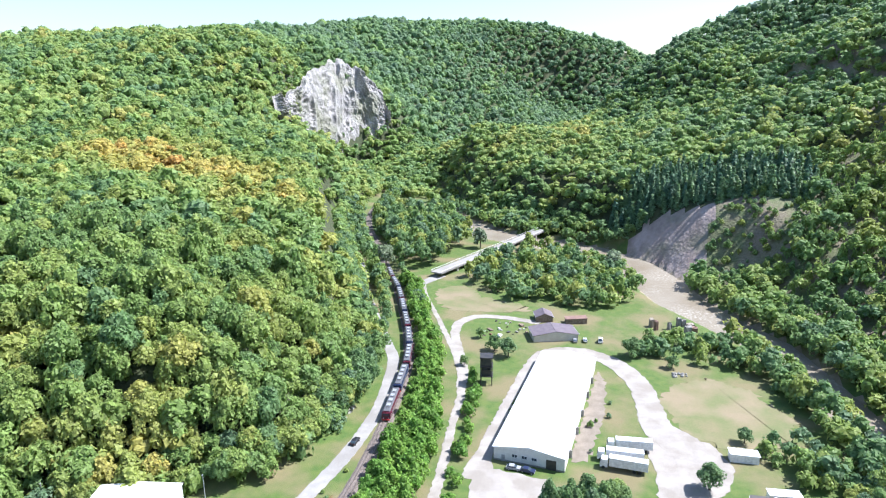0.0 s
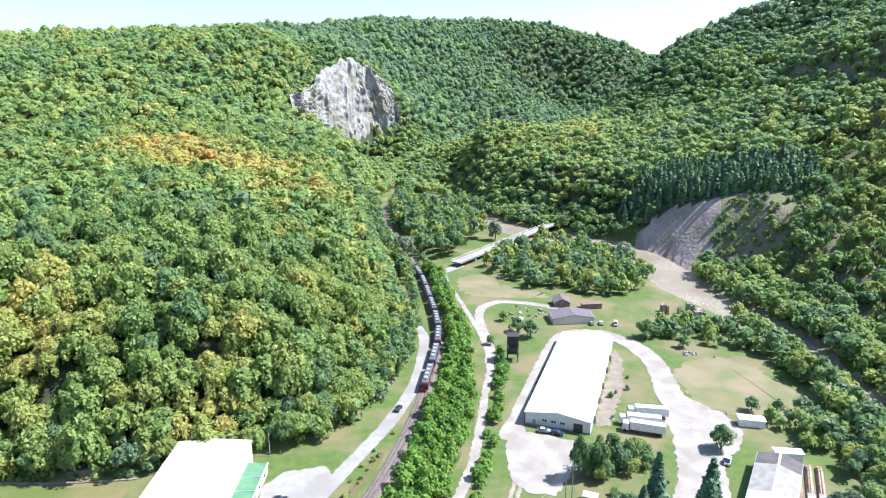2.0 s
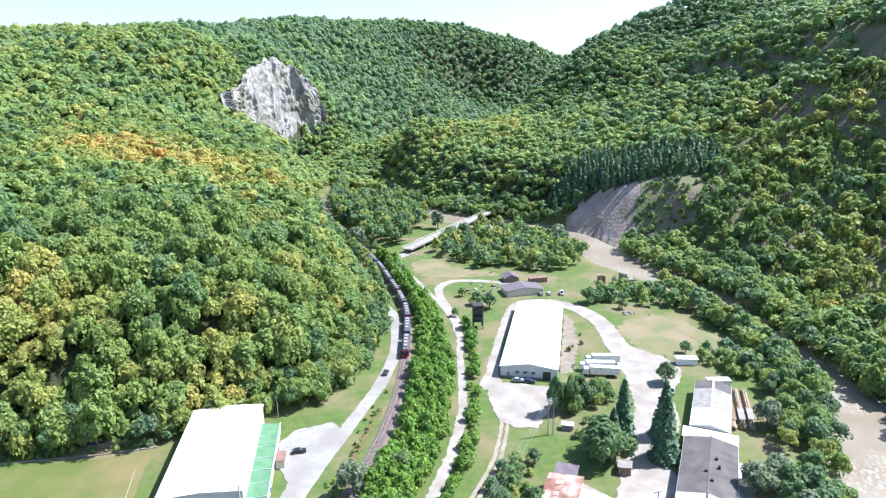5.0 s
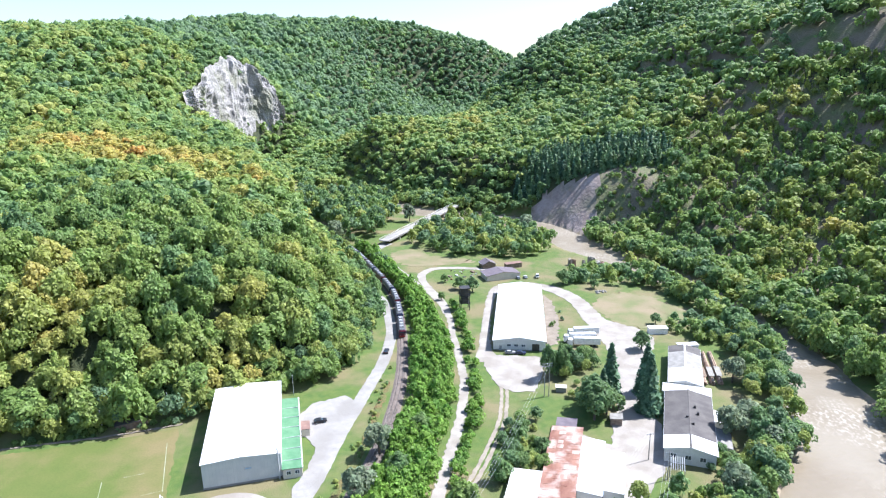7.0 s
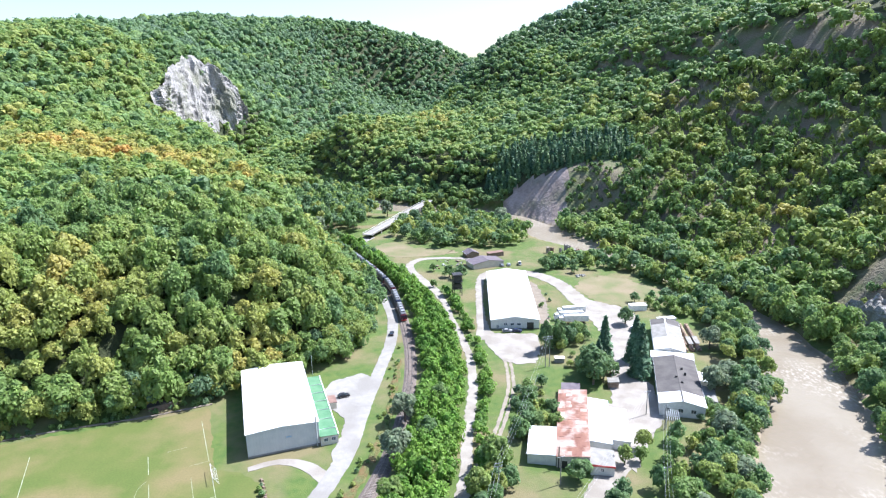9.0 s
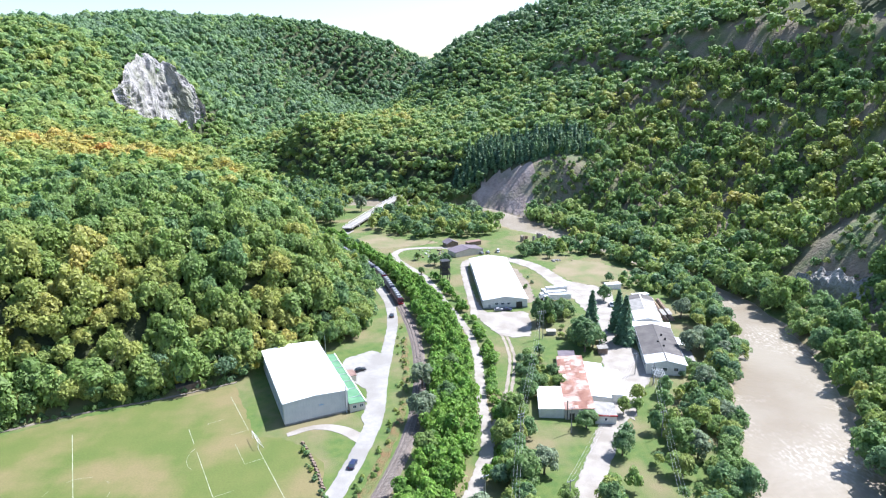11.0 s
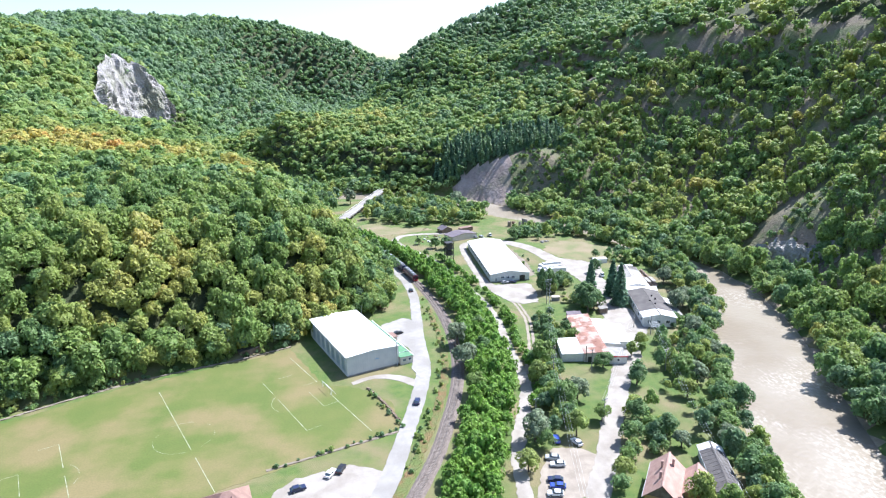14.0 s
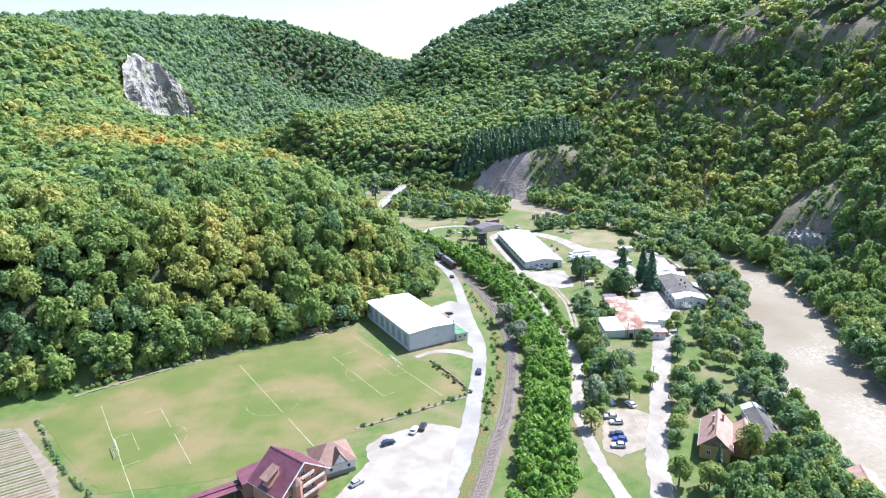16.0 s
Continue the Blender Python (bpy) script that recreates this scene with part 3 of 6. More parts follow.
def crown(seed, count, lobes=8, size=0.13, inner=5, tall=1.0, lobe=(0.28, 0.56), jitter=0.26):
    """A broad crown of radius 1 round (0, 0, 0.2..1.8): lobes covered in leaf sprays, with gaps between them."""
    rng = np.random.RandomState(seed)
    ang = np.arange(lobes) * 2.4 + rng.uniform(0, 1, lobes)
    rad = np.sqrt((np.arange(lobes) + 0.3) / lobes) * rng.uniform(0.5, 0.8, lobes)
    c = np.stack([rad * np.cos(ang), rad * np.sin(ang), (0.95 - 0.75 * rad + rng.uniform(-0.3, 0.28, lobes)) * tall], 1)
    r = rng.uniform(*lobe, lobes)
    k = rng.randint(0, lobes, count * 3)
    d = unit(rng.normal(0, 1, (count * 3, 3)) + [0, 0, 0.35])
    p = c[k] + d * (r[k] * rng.uniform(0.8, 1.08, count * 3))[:, None]
    dist = np.linalg.norm(p[:, None] - c[None], axis=2) / r[None]
    keep = np.where(dist.min(1) > 0.74)[0][:count]
    v, f, nv = sprays(p[keep], unit(d[keep] + 0.35 * unit(p[keep] - [0, 0, 0.3])), size, rng, jitter)
    vs, fs, ns, n = [v], [f], [nv], len(v)
    for i in range(min(inner, lobes)):
        vs.append(c[i] + DOME_V * r[i] * 0.9 * (1 + rng.uniform(-0.16, 0.16, (len(DOME_V), 1))))
        ns.append(unit(DOME_V + 0.35 * unit(vs[-1] - [0, 0, 0.3]) + rng.normal(0, 0.15, DOME_V.shape)))
        fs.append(DOME_F + n)
        n += len(DOME_V)
    return np.concatenate(vs), np.concatenate(fs), np.concatenate(ns)


def cone_crown(seed, tiers=11, per=26, size=0.16):
    """A spruce: drooping whorls of needle sprays, unit radius, height 1..0 at the foot."""
    rng = np.random.RandomState(seed)
    cs, ns = [], []
    for i in range(tiers):
        h = i / tiers
        rr = (1 - h) ** 0.85
        m = max(6, int(per * (0.35 + rr)))
        a = rng.uniform(0, 6.28, m)
        q = rr * np.sqrt(rng.uniform(0.15, 1, m)) * rng.uniform(0.8, 1.12, m)
        cs.append(np.stack([q * np.cos(a), q * np.sin(a), (h + 0.06 - 0.10 * q + rng.uniform(-0.03, 0.03, m)) * 3.2], 1))
        ns.append(np.stack([np.cos(a) * 0.8, np.sin(a) * 0.8, np.full(m, 0.7)], 1))
    v, f, nv = sprays(np.concatenate(cs), unit(np.concatenate(ns)), size, rng)
    cone = np.array([[0.62 * math.cos(t), 0.62 * math.sin(t), 0.1] for t in np.arange(7) * 0.8976] + [[0, 0, 3.1]])
    cf = np.array([[i, (i + 1) % 7, 7] for i in range(7)])
    return np.concatenate([v, cone]), np.concatenate([f, cf + len(v)]), np.concatenate([nv, unit(cone * [1, 1, 0] + [0, 0, 0.3])])


def stand(name, places, variants, label, material, category="woodland"):
    """Many crowns joined: places of (x, y, z, radius, height scale, tint)."""
    rng = np.random.RandomState(len(places))
    pick = rng.randint(0, len(variants), len(places))
    turn = rng.uniform(0, 6.28, len(places))
    vs, fs, ts, ns, n = [], [], [], [], 0
    for k, (v, f, nv) in enumerate(variants):
        sel = np.where(pick == k)[0]
        if not len(sel):
            continue
        p = places[sel]
        c, s = np.cos(turn[sel])[:, None], np.sin(turn[sel])[:, None]
        x = (v[None, :, 0] * c - v[None, :, 1] * s) * p[:, 3:4] + p[:, 0:1]
        y = (v[None, :, 0] * s + v[None, :, 1] * c) * p[:, 3:4] + p[:, 1:2]
        z = v[None, :, 2] * p[:, 4:5] + p[:, 2:3]
        vs.append(np.stack([x, y, z], -1).reshape(-1, 3))
        fs.append((f[None] + (np.arange(len(sel)) * len(v))[:, None, None]).reshape(-1, 3) + n)
        ts.append(np.repeat(p[:, 5], len(v)))
        ns.append(np.stack([nv[None, :, 0] * c - nv[None, :, 1] * s, nv[None, :, 0] * s + nv[None, :, 1] * c, np.repeat(nv[None, :, 2], len(sel), 0)], -1).reshape(-1, 3))
        n += len(sel) * len(v)
    me = raw_mesh(name, np.concatenate(vs), np.concatenate(fs), [material], attr=np.concatenate(ts), normals=np.concatenate(ns))
    return tagged(new(name, me), label, category, kind="stuff")


NEAR_CROWNS = [crown(11 + i, 720, 22, 0.08, inner=9, lobe=(0.20, 0.38), jitter=0.36) for i in range(6)]
MID_CROWNS = [crown(31 + i, 104, 11, 0.165, inner=6, lobe=(0.26, 0.46), jitter=0.3) for i in range(6)]
YOUNG_CROWNS = [crown(131 + i, 62, 7, 0.20, inner=3, lobe=(0.26, 0.46)) for i in range(5)]
FAR_CROWNS = [crown(51 + i, 20, 5, 0.22, inner=3, lobe=(0.40, 0.64)) for i in range(10)]
DISTANT_CROWNS = [crown(81 + i, 10, 4, 0.26, inner=2, lobe=(0.5, 0.75)) for i in range(8)]
SPRUCES = [cone_crown(71 + i, 8, 30, 0.24) for i in range(4)]


def lattice(x0, x1, y0, y1, step, seed):
    rng = np.random.RandomState(seed)
    xs, ys = np.arange(x0, x1, step), np.arange(y0, y1, step * 0.87)
    a, b = np.meshgrid(xs, ys)
    a = a + (np.arange(len(ys)) % 2)[:, None] * step / 2
    a, b = a.ravel() + rng.uniform(-0.3, 0.3, a.size) * step, b.ravel() + rng.uniform(-0.3, 0.3, b.size) * step
    return a, b, rng


def seen_side(x, y):
    """The sector of the plan that the walk looks at."""
    a = np.degrees(np.arctan2(x - 20, y + 10))
    return ((a > -60) | ((a > -80) & (y < 330) & (x > -420))) & ((np.degrees(np.arctan2(x + 130, y + 170)) < 50) | (y < 160))


ROCK_AREA = [(-347, 533), (-368, 598), (-385, 678), (-389, 728), (-381, 773), (-362, 803), (-360, 816), (-367, 826), (-375, 822), (-399, 800), (-421, 776), (-399, 680), (-374, 600), (-355, 540)]
PINE_AREA = [(-28, 470), (-14, 456), (2, 454), (22, 447), (43, 437), (66, 433), (92, 423), (104, 440), (92, 470), (58, 486), (22, 512), (-4, 502), (-16, 484)]
CLIFF_AREA = [(122, 150), (150, 150), (185, 190), (160, 205), (130, 190)]


def tint_at(x, y, rng):
    """How far a tree has turned: mostly green, with yellow patches on the sunny shoulder and at the wood's edge; bluer
    far off, as haze put into the colour.
    """
    t = np.where(x < -60, 0.46, np.where(y < 560, 0.42, 0.36)) + 0.12 * waves(x, y, 60, 8) + 0.10 * waves(x, y, 190, 18) + rng.normal(0, 0.075, len(x))
    t += 0.30 * np.exp(-(((x + 265) / 85) ** 2 + ((y - 300) / 42) ** 2))
    t += 0.17 * np.exp(-(((x + 165) / 80) ** 2 + ((y - 115) / 34) ** 2))
    t += 0.14 * smooth(60, 140, x) * smooth(560, 420, y) * (0.5 + waves(x, y, 70, 15))
    # spur yellower, far hills bluer: the haze between them put into leaf colour
    t += 0.12 * np.exp(-(((x + 40) / 130) ** 2 + ((y - 680) / 90) ** 2))
    t -= 0.20 * smooth(760, 950, y)
    return np.clip(t, 0.02, 0.98)


def open_ground(x, y):
    ok = seen_side(x, y)
    for line, room in ((ROAD_LINE, 5.5), (RAIL_LINE, 6.5)):
        ok &= seg_distance(x, y, [p[:2] for p in line])[0] > room
    thin = np.sin(x * 12.9 + y * 78.2) * 0.5 + 0.5
    for line, _ in SCARPS:
        sd = scarp_side(x, y, line)
        ok &= (sd < 3) | (sd > 30) | (thin < 0.8)
    for area in (SLIDE_AREA, SCREE_AREA, ROCK_AREA, CLIFF_AREA, PINE_AREA):
        ok &= ~inside(x, y, area)
    return ok


def facing_valley(x, y):
    """True where the ground does not fall away from the valley."""
    h = height(x, y)
    hx, hy = (height(x + 6, y) - h) / 6, (height(x, y + 6) - h) / 6
    d = np.hypot(x + 50, y + 60)
    return (hx * (x + 50) + hy * (y + 60) + (108 - h)) > -0.2 * d


def woods(x0, x1, y0, y1, step, seed, lo, hi, r0, r1):
    x, y, rng = lattice(x0, x1, y0, y1, step, seed)
    _, dl, dr = hill_mask(x, y)
    d = np.hypot(x + 50, y + 60)
    dist, along = seg_distance(x, y, [p[:2] for p in RIVER])
    dry = dist - np.interp(along, RIVER_RUNS, [p[2] for p in RIVER])
    ok = ((dl > 3) | ((dr > -16) & (dry > 1.5)) | (y > 600)) & (d >= lo) & (d < hi) & open_ground(x, y)
    sparse = (dr > 8) & (x > 50) & (y < 470)
    ok &= ~sparse | (np.sin(x * 7.7 + y * 31.3) < 0.1)
    ok[ok] = facing_valley(x[ok], y[ok])
    x, y, dl, dr = x[ok], y[ok], dl[ok], dr[ok]
    r = (r0 + (r1 - r0) * rng.uniform(0, 1, len(x)) ** 1.5) * np.where(dr > -20, 0.86, 1.0)
    tall = r * (rng.uniform(0.95, 1.6, len(x)) if lo < 300 else rng.uniform(0.8, 1.2, len(x)))
    base = height(x, y) + (rng.uniform(3.5, 7.5, len(x)) + 2.2 * waves(x, y, 28, 12)) * np.where(dr > 0, 0.75, np.where(dr > -20, 0.3, np.clip(dl / 12, 0.5, 1.0)))
    return np.stack([x, y, base, r, tall, tint_at(x, y, rng)], 1)


RIVER_RUNS = np.cumsum([0] + [math.hypot(b[0] - a[0], b[1] - a[1]) for a, b in zip(RIVER, RIVER[1:])])
near_woods = woods(-330, 200, 40, 330, 6.8, 5, 0, 300, 3.8, 7.8)
mid_woods = woods(-560, 330, 60, 620, 7.8, 6, 300, 560, 4.9, 8.2)
far_woods = woods(-900, 700, 200, 1000, 8.8, 7, 560, 950, 5.8, 9.0)
distant_woods = woods(-1150, 760, 300, 1800, 14.0, 8, 950, 1800, 8.6, 12.5)
x, y, yrng = lattice(55, 330, 60, 470, 5.4, 48)
_, _, dr = hill_mask(x, y)
ok = (dr > 6) & (dr < 190) & open_ground(x, y) & (yrng.uniform(0, 1, len(x)) < 0.85)
x, y = x[ok], y[ok]
r = yrng.uniform(1.7, 3.3, len(x))
young = np.stack([x, y, height(x, y) + yrng.uniform(0.2, 2.0, len(x)), r, r * yrng.uniform(1.3, 2.2, len(x)), np.clip(tint_at(x, y, yrng) + 0.03, 0, 0.56)], 1)
stand("slope_saplings", young, YOUNG_CROWNS, "slender young trees thinly covering the sunny slope", LEAF)
under = woods(-330, -60, 40, 330, 6.6, 9, 0, 300, 3.4, 5.2)
under[:, 2] -= 3.5
stand("undergrowth", under, MID_CROWNS, "leafy undergrowth beneath the hillside trees", LEAF)
stand("hillside_wood", near_woods, NEAR_CROWNS, "dense broadleaf wood turning yellow at its edge", LEAF)
stand("upper_wood", mid_woods, MID_CROWNS, "dense broadleaf wood on the hillsides, patchily yellow", LEAF)
stand("far_wood", far_woods, FAR_CROWNS, "broadleaf forest covering the upper slopes", CANOPY)
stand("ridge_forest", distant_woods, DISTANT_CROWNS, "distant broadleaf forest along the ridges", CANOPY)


def copse(name, polys, step, seed, r0, r1, label, crowns, base=(0.5, 2.5), tint=0.3, spread_tint=0.12, hs=(1.0, 1.4), keep=1.0, avoid=(), leaf=LEAF):
    """Trees or bushes standing close together over areas of the plan."""
    out = []
    for poly in polys:
        xs, ys = [p[0] for p in poly], [p[1] for p in poly]
        x, y, rng = lattice(min(xs), max(xs) + step, min(ys), max(ys) + step, step, seed)
        ok = inside(x, y, poly) & (rng.uniform(0, 1, len(x)) < keep)
        for line, room in avoid:
            ok &= seg_distance(x, y, [p[:2] for p in line])[0] > room
        x, y = x[ok], y[ok]
        r = rng.uniform(r0, r1, len(x))
        out.append(np.stack([x, y, np.maximum(height(x, y), -2.0) + rng.uniform(*base, len(x)), r, r * rng.uniform(*hs, len(x)), np.clip(tint + rng.normal(0, spread_tint, len(x)), 0.15, 0.62)], 1))
    return stand(name, np.concatenate(out), crowns, label, leaf, "trees")


def strip(line, a, b):
    """The area between two offsets from a plan line."""
    pts = [p.to_2d() for p in curve_points([q[:2] for q in line], 6)]
    lo, hi = [], []
    for i, p in enumerate(pts):
        d = (pts[min(i + 1, len(pts) - 1)] - pts[max(i - 1, 0)]).normalized()
        lo.append((p.x + d.y * a, p.y - d.x * a))
        hi.append((p.x + d.y * b, p.y - d.x * b))
    return lo + hi[::-1]


SHRUB_CROWNS = [crown(101 + i, 280, 10, 0.12, inner=5, lobe=(0.26, 0.5), jitter=0.4) for i in range(5)]
HEDGE = [(-83, -40), (-74, -20), (-69, 0), (-63, 18), (-57.5, 36), (-52, 55), (-49, 75), (-48, 95), (-48, 118), (-49, 140), (-52, 160), (-57, 182), (-64, 207), (-74, 232), (-84, 252), (-97, 277), (-112, 306), (-126, 330)]
copse("track_hedge", [strip(HEDGE[:12], -8, 7), strip(HEDGE[11:], -5, 5)], 3.8, 21, 2.1, 3.5, "dense bright green acacia hedge between railway and lane", SHRUB_CROWNS, base=(0.6, 2.4), tint=0.45, spread_tint=0.25, leaf=ACACIA, hs=(1.1, 1.7), avoid=((RAIL_LINE, 4.6), (PATH_LINE, 3.0)))
copse("lane_bushes", [strip(PATH_LINE[5:16], 2.6, 6.5)], 3.4, 22, 1.5, 2.7, "green bushes along the gravel lane", SHRUB_CROWNS, base=(0.2, 1.4), tint=0.3, spread_tint=0.25, keep=0.92, leaf=ACACIA)
copse("island_wood", [[(-62, 318), (-98, 352), (-92, 390), (-78, 432), (-30, 424), (-12, 404), (0, 372), (4, 340), (-6, 318), (-36, 312)]], 6.0, 23, 2.0, 5.4, "green willow and alder thicket beside the river", MID_CROWNS, base=(0.8, 4), tint=0.38, spread_tint=0.17, keep=0.82, hs=(0.8, 1.6))
copse("gorge_trees", [[(-136, 348), (-120, 362), (-116, 420), (-128, 452), (-180, 520), (-230, 520), (-200, 440), (-160, 380)]], 7, 24, 3.6, 5.2, "tall broadleaf trees beside the railway at the gorge mouth", MID_CROWNS, base=(5, 10), tint=0.37, spread_tint=0.16, hs=(0.9, 1.8), keep=0.9)
copse("bridge_trees", [[(-60, 470), (-68, 505), (-150, 560), (-200, 600), (-190, 560), (-125, 500), (-100, 490)]], 7, 25, 3.2, 4.6, "broadleaf trees along the upper river bank", MID_CROWNS, base=(2, 5), tint=0.38)
copse("bank_trees", [strip(RIVER[9:13], 7.5, 20), strip(RIVER[8:13], -17, -7.5)], 6.0, 26, 3.2, 5.2, "dense green trees along the river bank", MID_CROWNS, base=(2.0, 4.5), tint=0.38)
copse("riverside_wood", [[(61, 128), (72, 140), (80, 165), (78, 192), (66, 192), (63, 168), (61, 140)], [(48, 92), (58, 96), (72, 138), (60, 130), (52, 112)], [(20, 52), (28, 48), (38, 62), (54, 92), (48, 96), (38, 86), (28, 70)], [(3, 14), (10, 8), (22, 24), (30, 48), (18, 52), (9, 36)]], 5.0, 27, 1.8, 5.0, "green willows and alders on the near river bank", NEAR_CROWNS, base=(0.8, 4.2), tint=0.37, spread_tint=0.16, keep=0.85)
copse("lower_bank_trees", [[(4, 6), (16, 2), (8, -24), (-4, -44), (-14, -60), (-22, -46), (-8, -26)], [(-18, -27), (-9, -24), (-10, -44), (-26, -56), (-40, -48), (-38, -34), (-28, -31)]], 5.4, 28, 2.6, 4.2, "bright green trees round the yellow house", NEAR_CROWNS, base=(0.8, 2.5), avoid=(([(-9, -20), (0, 5)], 7), ([(-26, -14), (-14, 0)], 10)), tint=0.42, hs=(1.3, 1.9))
copse("far_bank_wood", [[(66, 44), (54, 0), (46, -40), (34, -90), (60, -110), (112, -60), (122, 44)]], 7.4, 47, 4.0, 7.0, "dense green trees on the river's far bank", NEAR_CROWNS, base=(1.5, 5), tint=0.28, spread_tint=0.13)
copse("street_thicket", [[(8, 56), (16, 74), (24, 86), (35, 88), (28, 68), (20, 52), (12, 40), (4, 36)], [(-4, 36), (3, 33), (-5, 16), (-14, 2), (-17, 6), (-9, 24)]], 4.2, 49, 1.4, 3.2, "tangled green bushes between street and river", SHRUB_CROWNS, base=(0.2, 1.8), tint=0.4, spread_tint=0.13, keep=0.62, hs=(1.1, 1.8), avoid=((STREET_LINE, 6.0), ([(-9, -20), (0, 5)], 7)))
copse("meadow_thicket", [[(46, 204), (62, 212), (72, 196), (80, 176), (66, 176), (54, 190)], [(2, 262), (24, 262), (48, 256), (62, 240), (64, 228), (70, 250), (56, 276), (40, 290), (10, 284)]], 5.6, 50, 2.2, 4.6, "green trees and bushes round the dry meadow", MID_CROWNS, base=(0.4, 2.4), tint=0.37, spread_tint=0.13, keep=0.72)
copse("hall_shrubs", [[(-4, 182), (2, 182), (3, 214), (-1, 228), (-4, 210)]], 5.0, 52, 0.7, 1.5, "small bushes beside the white hall", SHRUB_CROWNS, base=(0, 0.3), tint=0.35, keep=0.55)
copse("foot_scrub", [strip([(-230, 56), (-187, 79), (-150, 93.5), (-128, 104)], -3.5, -1.2)], 2.6, 29, 0.8, 1.5, "low scrub along the edge of the pitch", SHRUB_CROWNS, base=(0, 0.3), tint=0.4)
copse("verge_scrub", [strip(RAIL_LINE[3:14], -9, -4.2)], 2.6, 33, 0.5, 1.1, "tall weeds between lane and railway", SHRUB_CROWNS, base=(-0.2, 0.2), tint=0.44, spread_tint=0.1, keep=0.4, avoid=((ROAD_LINE, 3.6),))
copse("slope_scrub", [SCREE_AREA, CLIFF_AREA[:3] + [(140, 185)]], 4.6, 30, 1.0, 2.8, "sparse bushes on the bare slope", SHRUB_CROWNS, base=(-0.3, 0.5), tint=0.4, spread_tint=0.15, keep=0.6)

copse("bank_willows", [strip(RIVER[11:15], 11.5, 20), strip(RIVER[14:21], 17.5, 26)], 5.2, 35, 2.0, 5.0, "willows leaning over the river's edge", NEAR_CROWNS, base=(0.8, 3.6), tint=0.37, spread_tint=0.15, keep=0.8, avoid=((STREET_LINE, 7), ([(-9, -20), (0, 5)], 8)))
copse("wood_edge", [strip(LEFT_FOOT[1:10], -13, -1.5)], 4.4, 38, 2.6, 4.6, "leafy trees and saplings at the foot of the wood", NEAR_CROWNS, base=(0.2, 5.5), tint=0.46, spread_tint=0.14, keep=0.85, avoid=((ROAD_LINE, 6), ([(-124, 118), (-98, 126)], 6)))

copse("village_trees", [[(-37, 70), (-29, 74), (-25, 62), (-27, 42), (-33, 24), (-40, 22), (-40, 34), (-36, 48)], [(-44, 24), (-38, 22), (-46, 12), (-54, -2), (-55, 6), (-50, 18)], [(-6, 148), (10, 168), (13, 162), (2, 146)], [(-24, 80), (-17, 88), (-16, 108), (-22, 104)], strip(STREET_LINE[2:7], 5, 7.5)], 4.8, 36, 2.4, 4.2, "mixed green garden trees along the street", NEAR_CROWNS, base=(0.6, 2.2), tint=0.38, spread_tint=0.11, keep=0.8, avoid=((PATH_LINE, 4), (STREET_LINE, 5)))
copse("crag_scrub", [ROCK_AREA], 13, 37, 1.6, 3.4, "bushes clinging to the limestone crag", MID_CROWNS, base=(2, 7), tint=0.3, keep=0.35)

copse("gorge_edge", [strip(RAIL_LINE[17:22], -26, -5.5), strip(RAIL_LINE[19:23], 5.5, 18)], 5.6, 39, 2.6, 5.0, "leafy trees crowding the railway at the gorge", MID_CROWNS, base=(1, 5), tint=0.3, spread_tint=0.15, avoid=((ROAD_LINE, 4.5),))
copse("road_wood", [strip(ROAD_LINE[11:18], -14, -3.8)], 5.2, 43, 4.0, 5.8, "tall leafy trees leaning over the valley road", NEAR_CROWNS, base=(4.5, 8.5), tint=0.36, spread_tint=0.13, keep=0.9, avoid=((RAIL_LINE, 6.5), (ROAD_LINE, 4.5)))
copse("rail_side_trees", [strip(RAIL_LINE[14:19], -12, -7)], 4.4, 46, 2.8, 4.0, "tall leafy trees crowding the railway line", NEAR_CROWNS, base=(5, 9), tint=0.36, spread_tint=0.13, keep=0.92, avoid=((RAIL_LINE, 5.8), (ROAD_LINE, 2.6)))
copse("gorge_thicket", [strip(RAIL_LINE[16:20], 6, 11)], 4.6, 44, 1.8, 3.0, "dense green thicket beside the railway", MID_CROWNS, base=(1, 4), tint=0.26, spread_tint=0.13, keep=0.85, avoid=((PATH_LINE, 4.5),))
copse("garden_shrubs", [[(-24, 80), (-15, 80), (-12, 98), (-12, 114), (-18, 118), (-23, 108)], [(-2, 132), (3, 124), (10, 120), (12, 134), (4, 146)], [(34, 82), (44, 88), (48, 100), (42, 104), (36, 94)]], 3.6, 45, 1.0, 2.5, "garden shrubs and small fruit trees", NEAR_CROWNS, base=(0.2, 1.4), tint=0.4, spread_tint=0.14, keep=0.62)

# pines above the slide
px, py, prng = lattice(-30, 130, 420, 520, 5.2, 41)
pk = inside(px, py, PINE_AREA)
px, py = px[pk], py[pk]
pr = prng.uniform(2.3, 3.7, len(px))
stand("pine_plantation", np.stack([px, py, height(px, py), pr, pr * prng.uniform(0.95, 1.6, len(px)), prng.uniform(0.0, 1, len(px))], 1), SPRUCES, "blue-green pines planted above the landslide", NEEDLE)


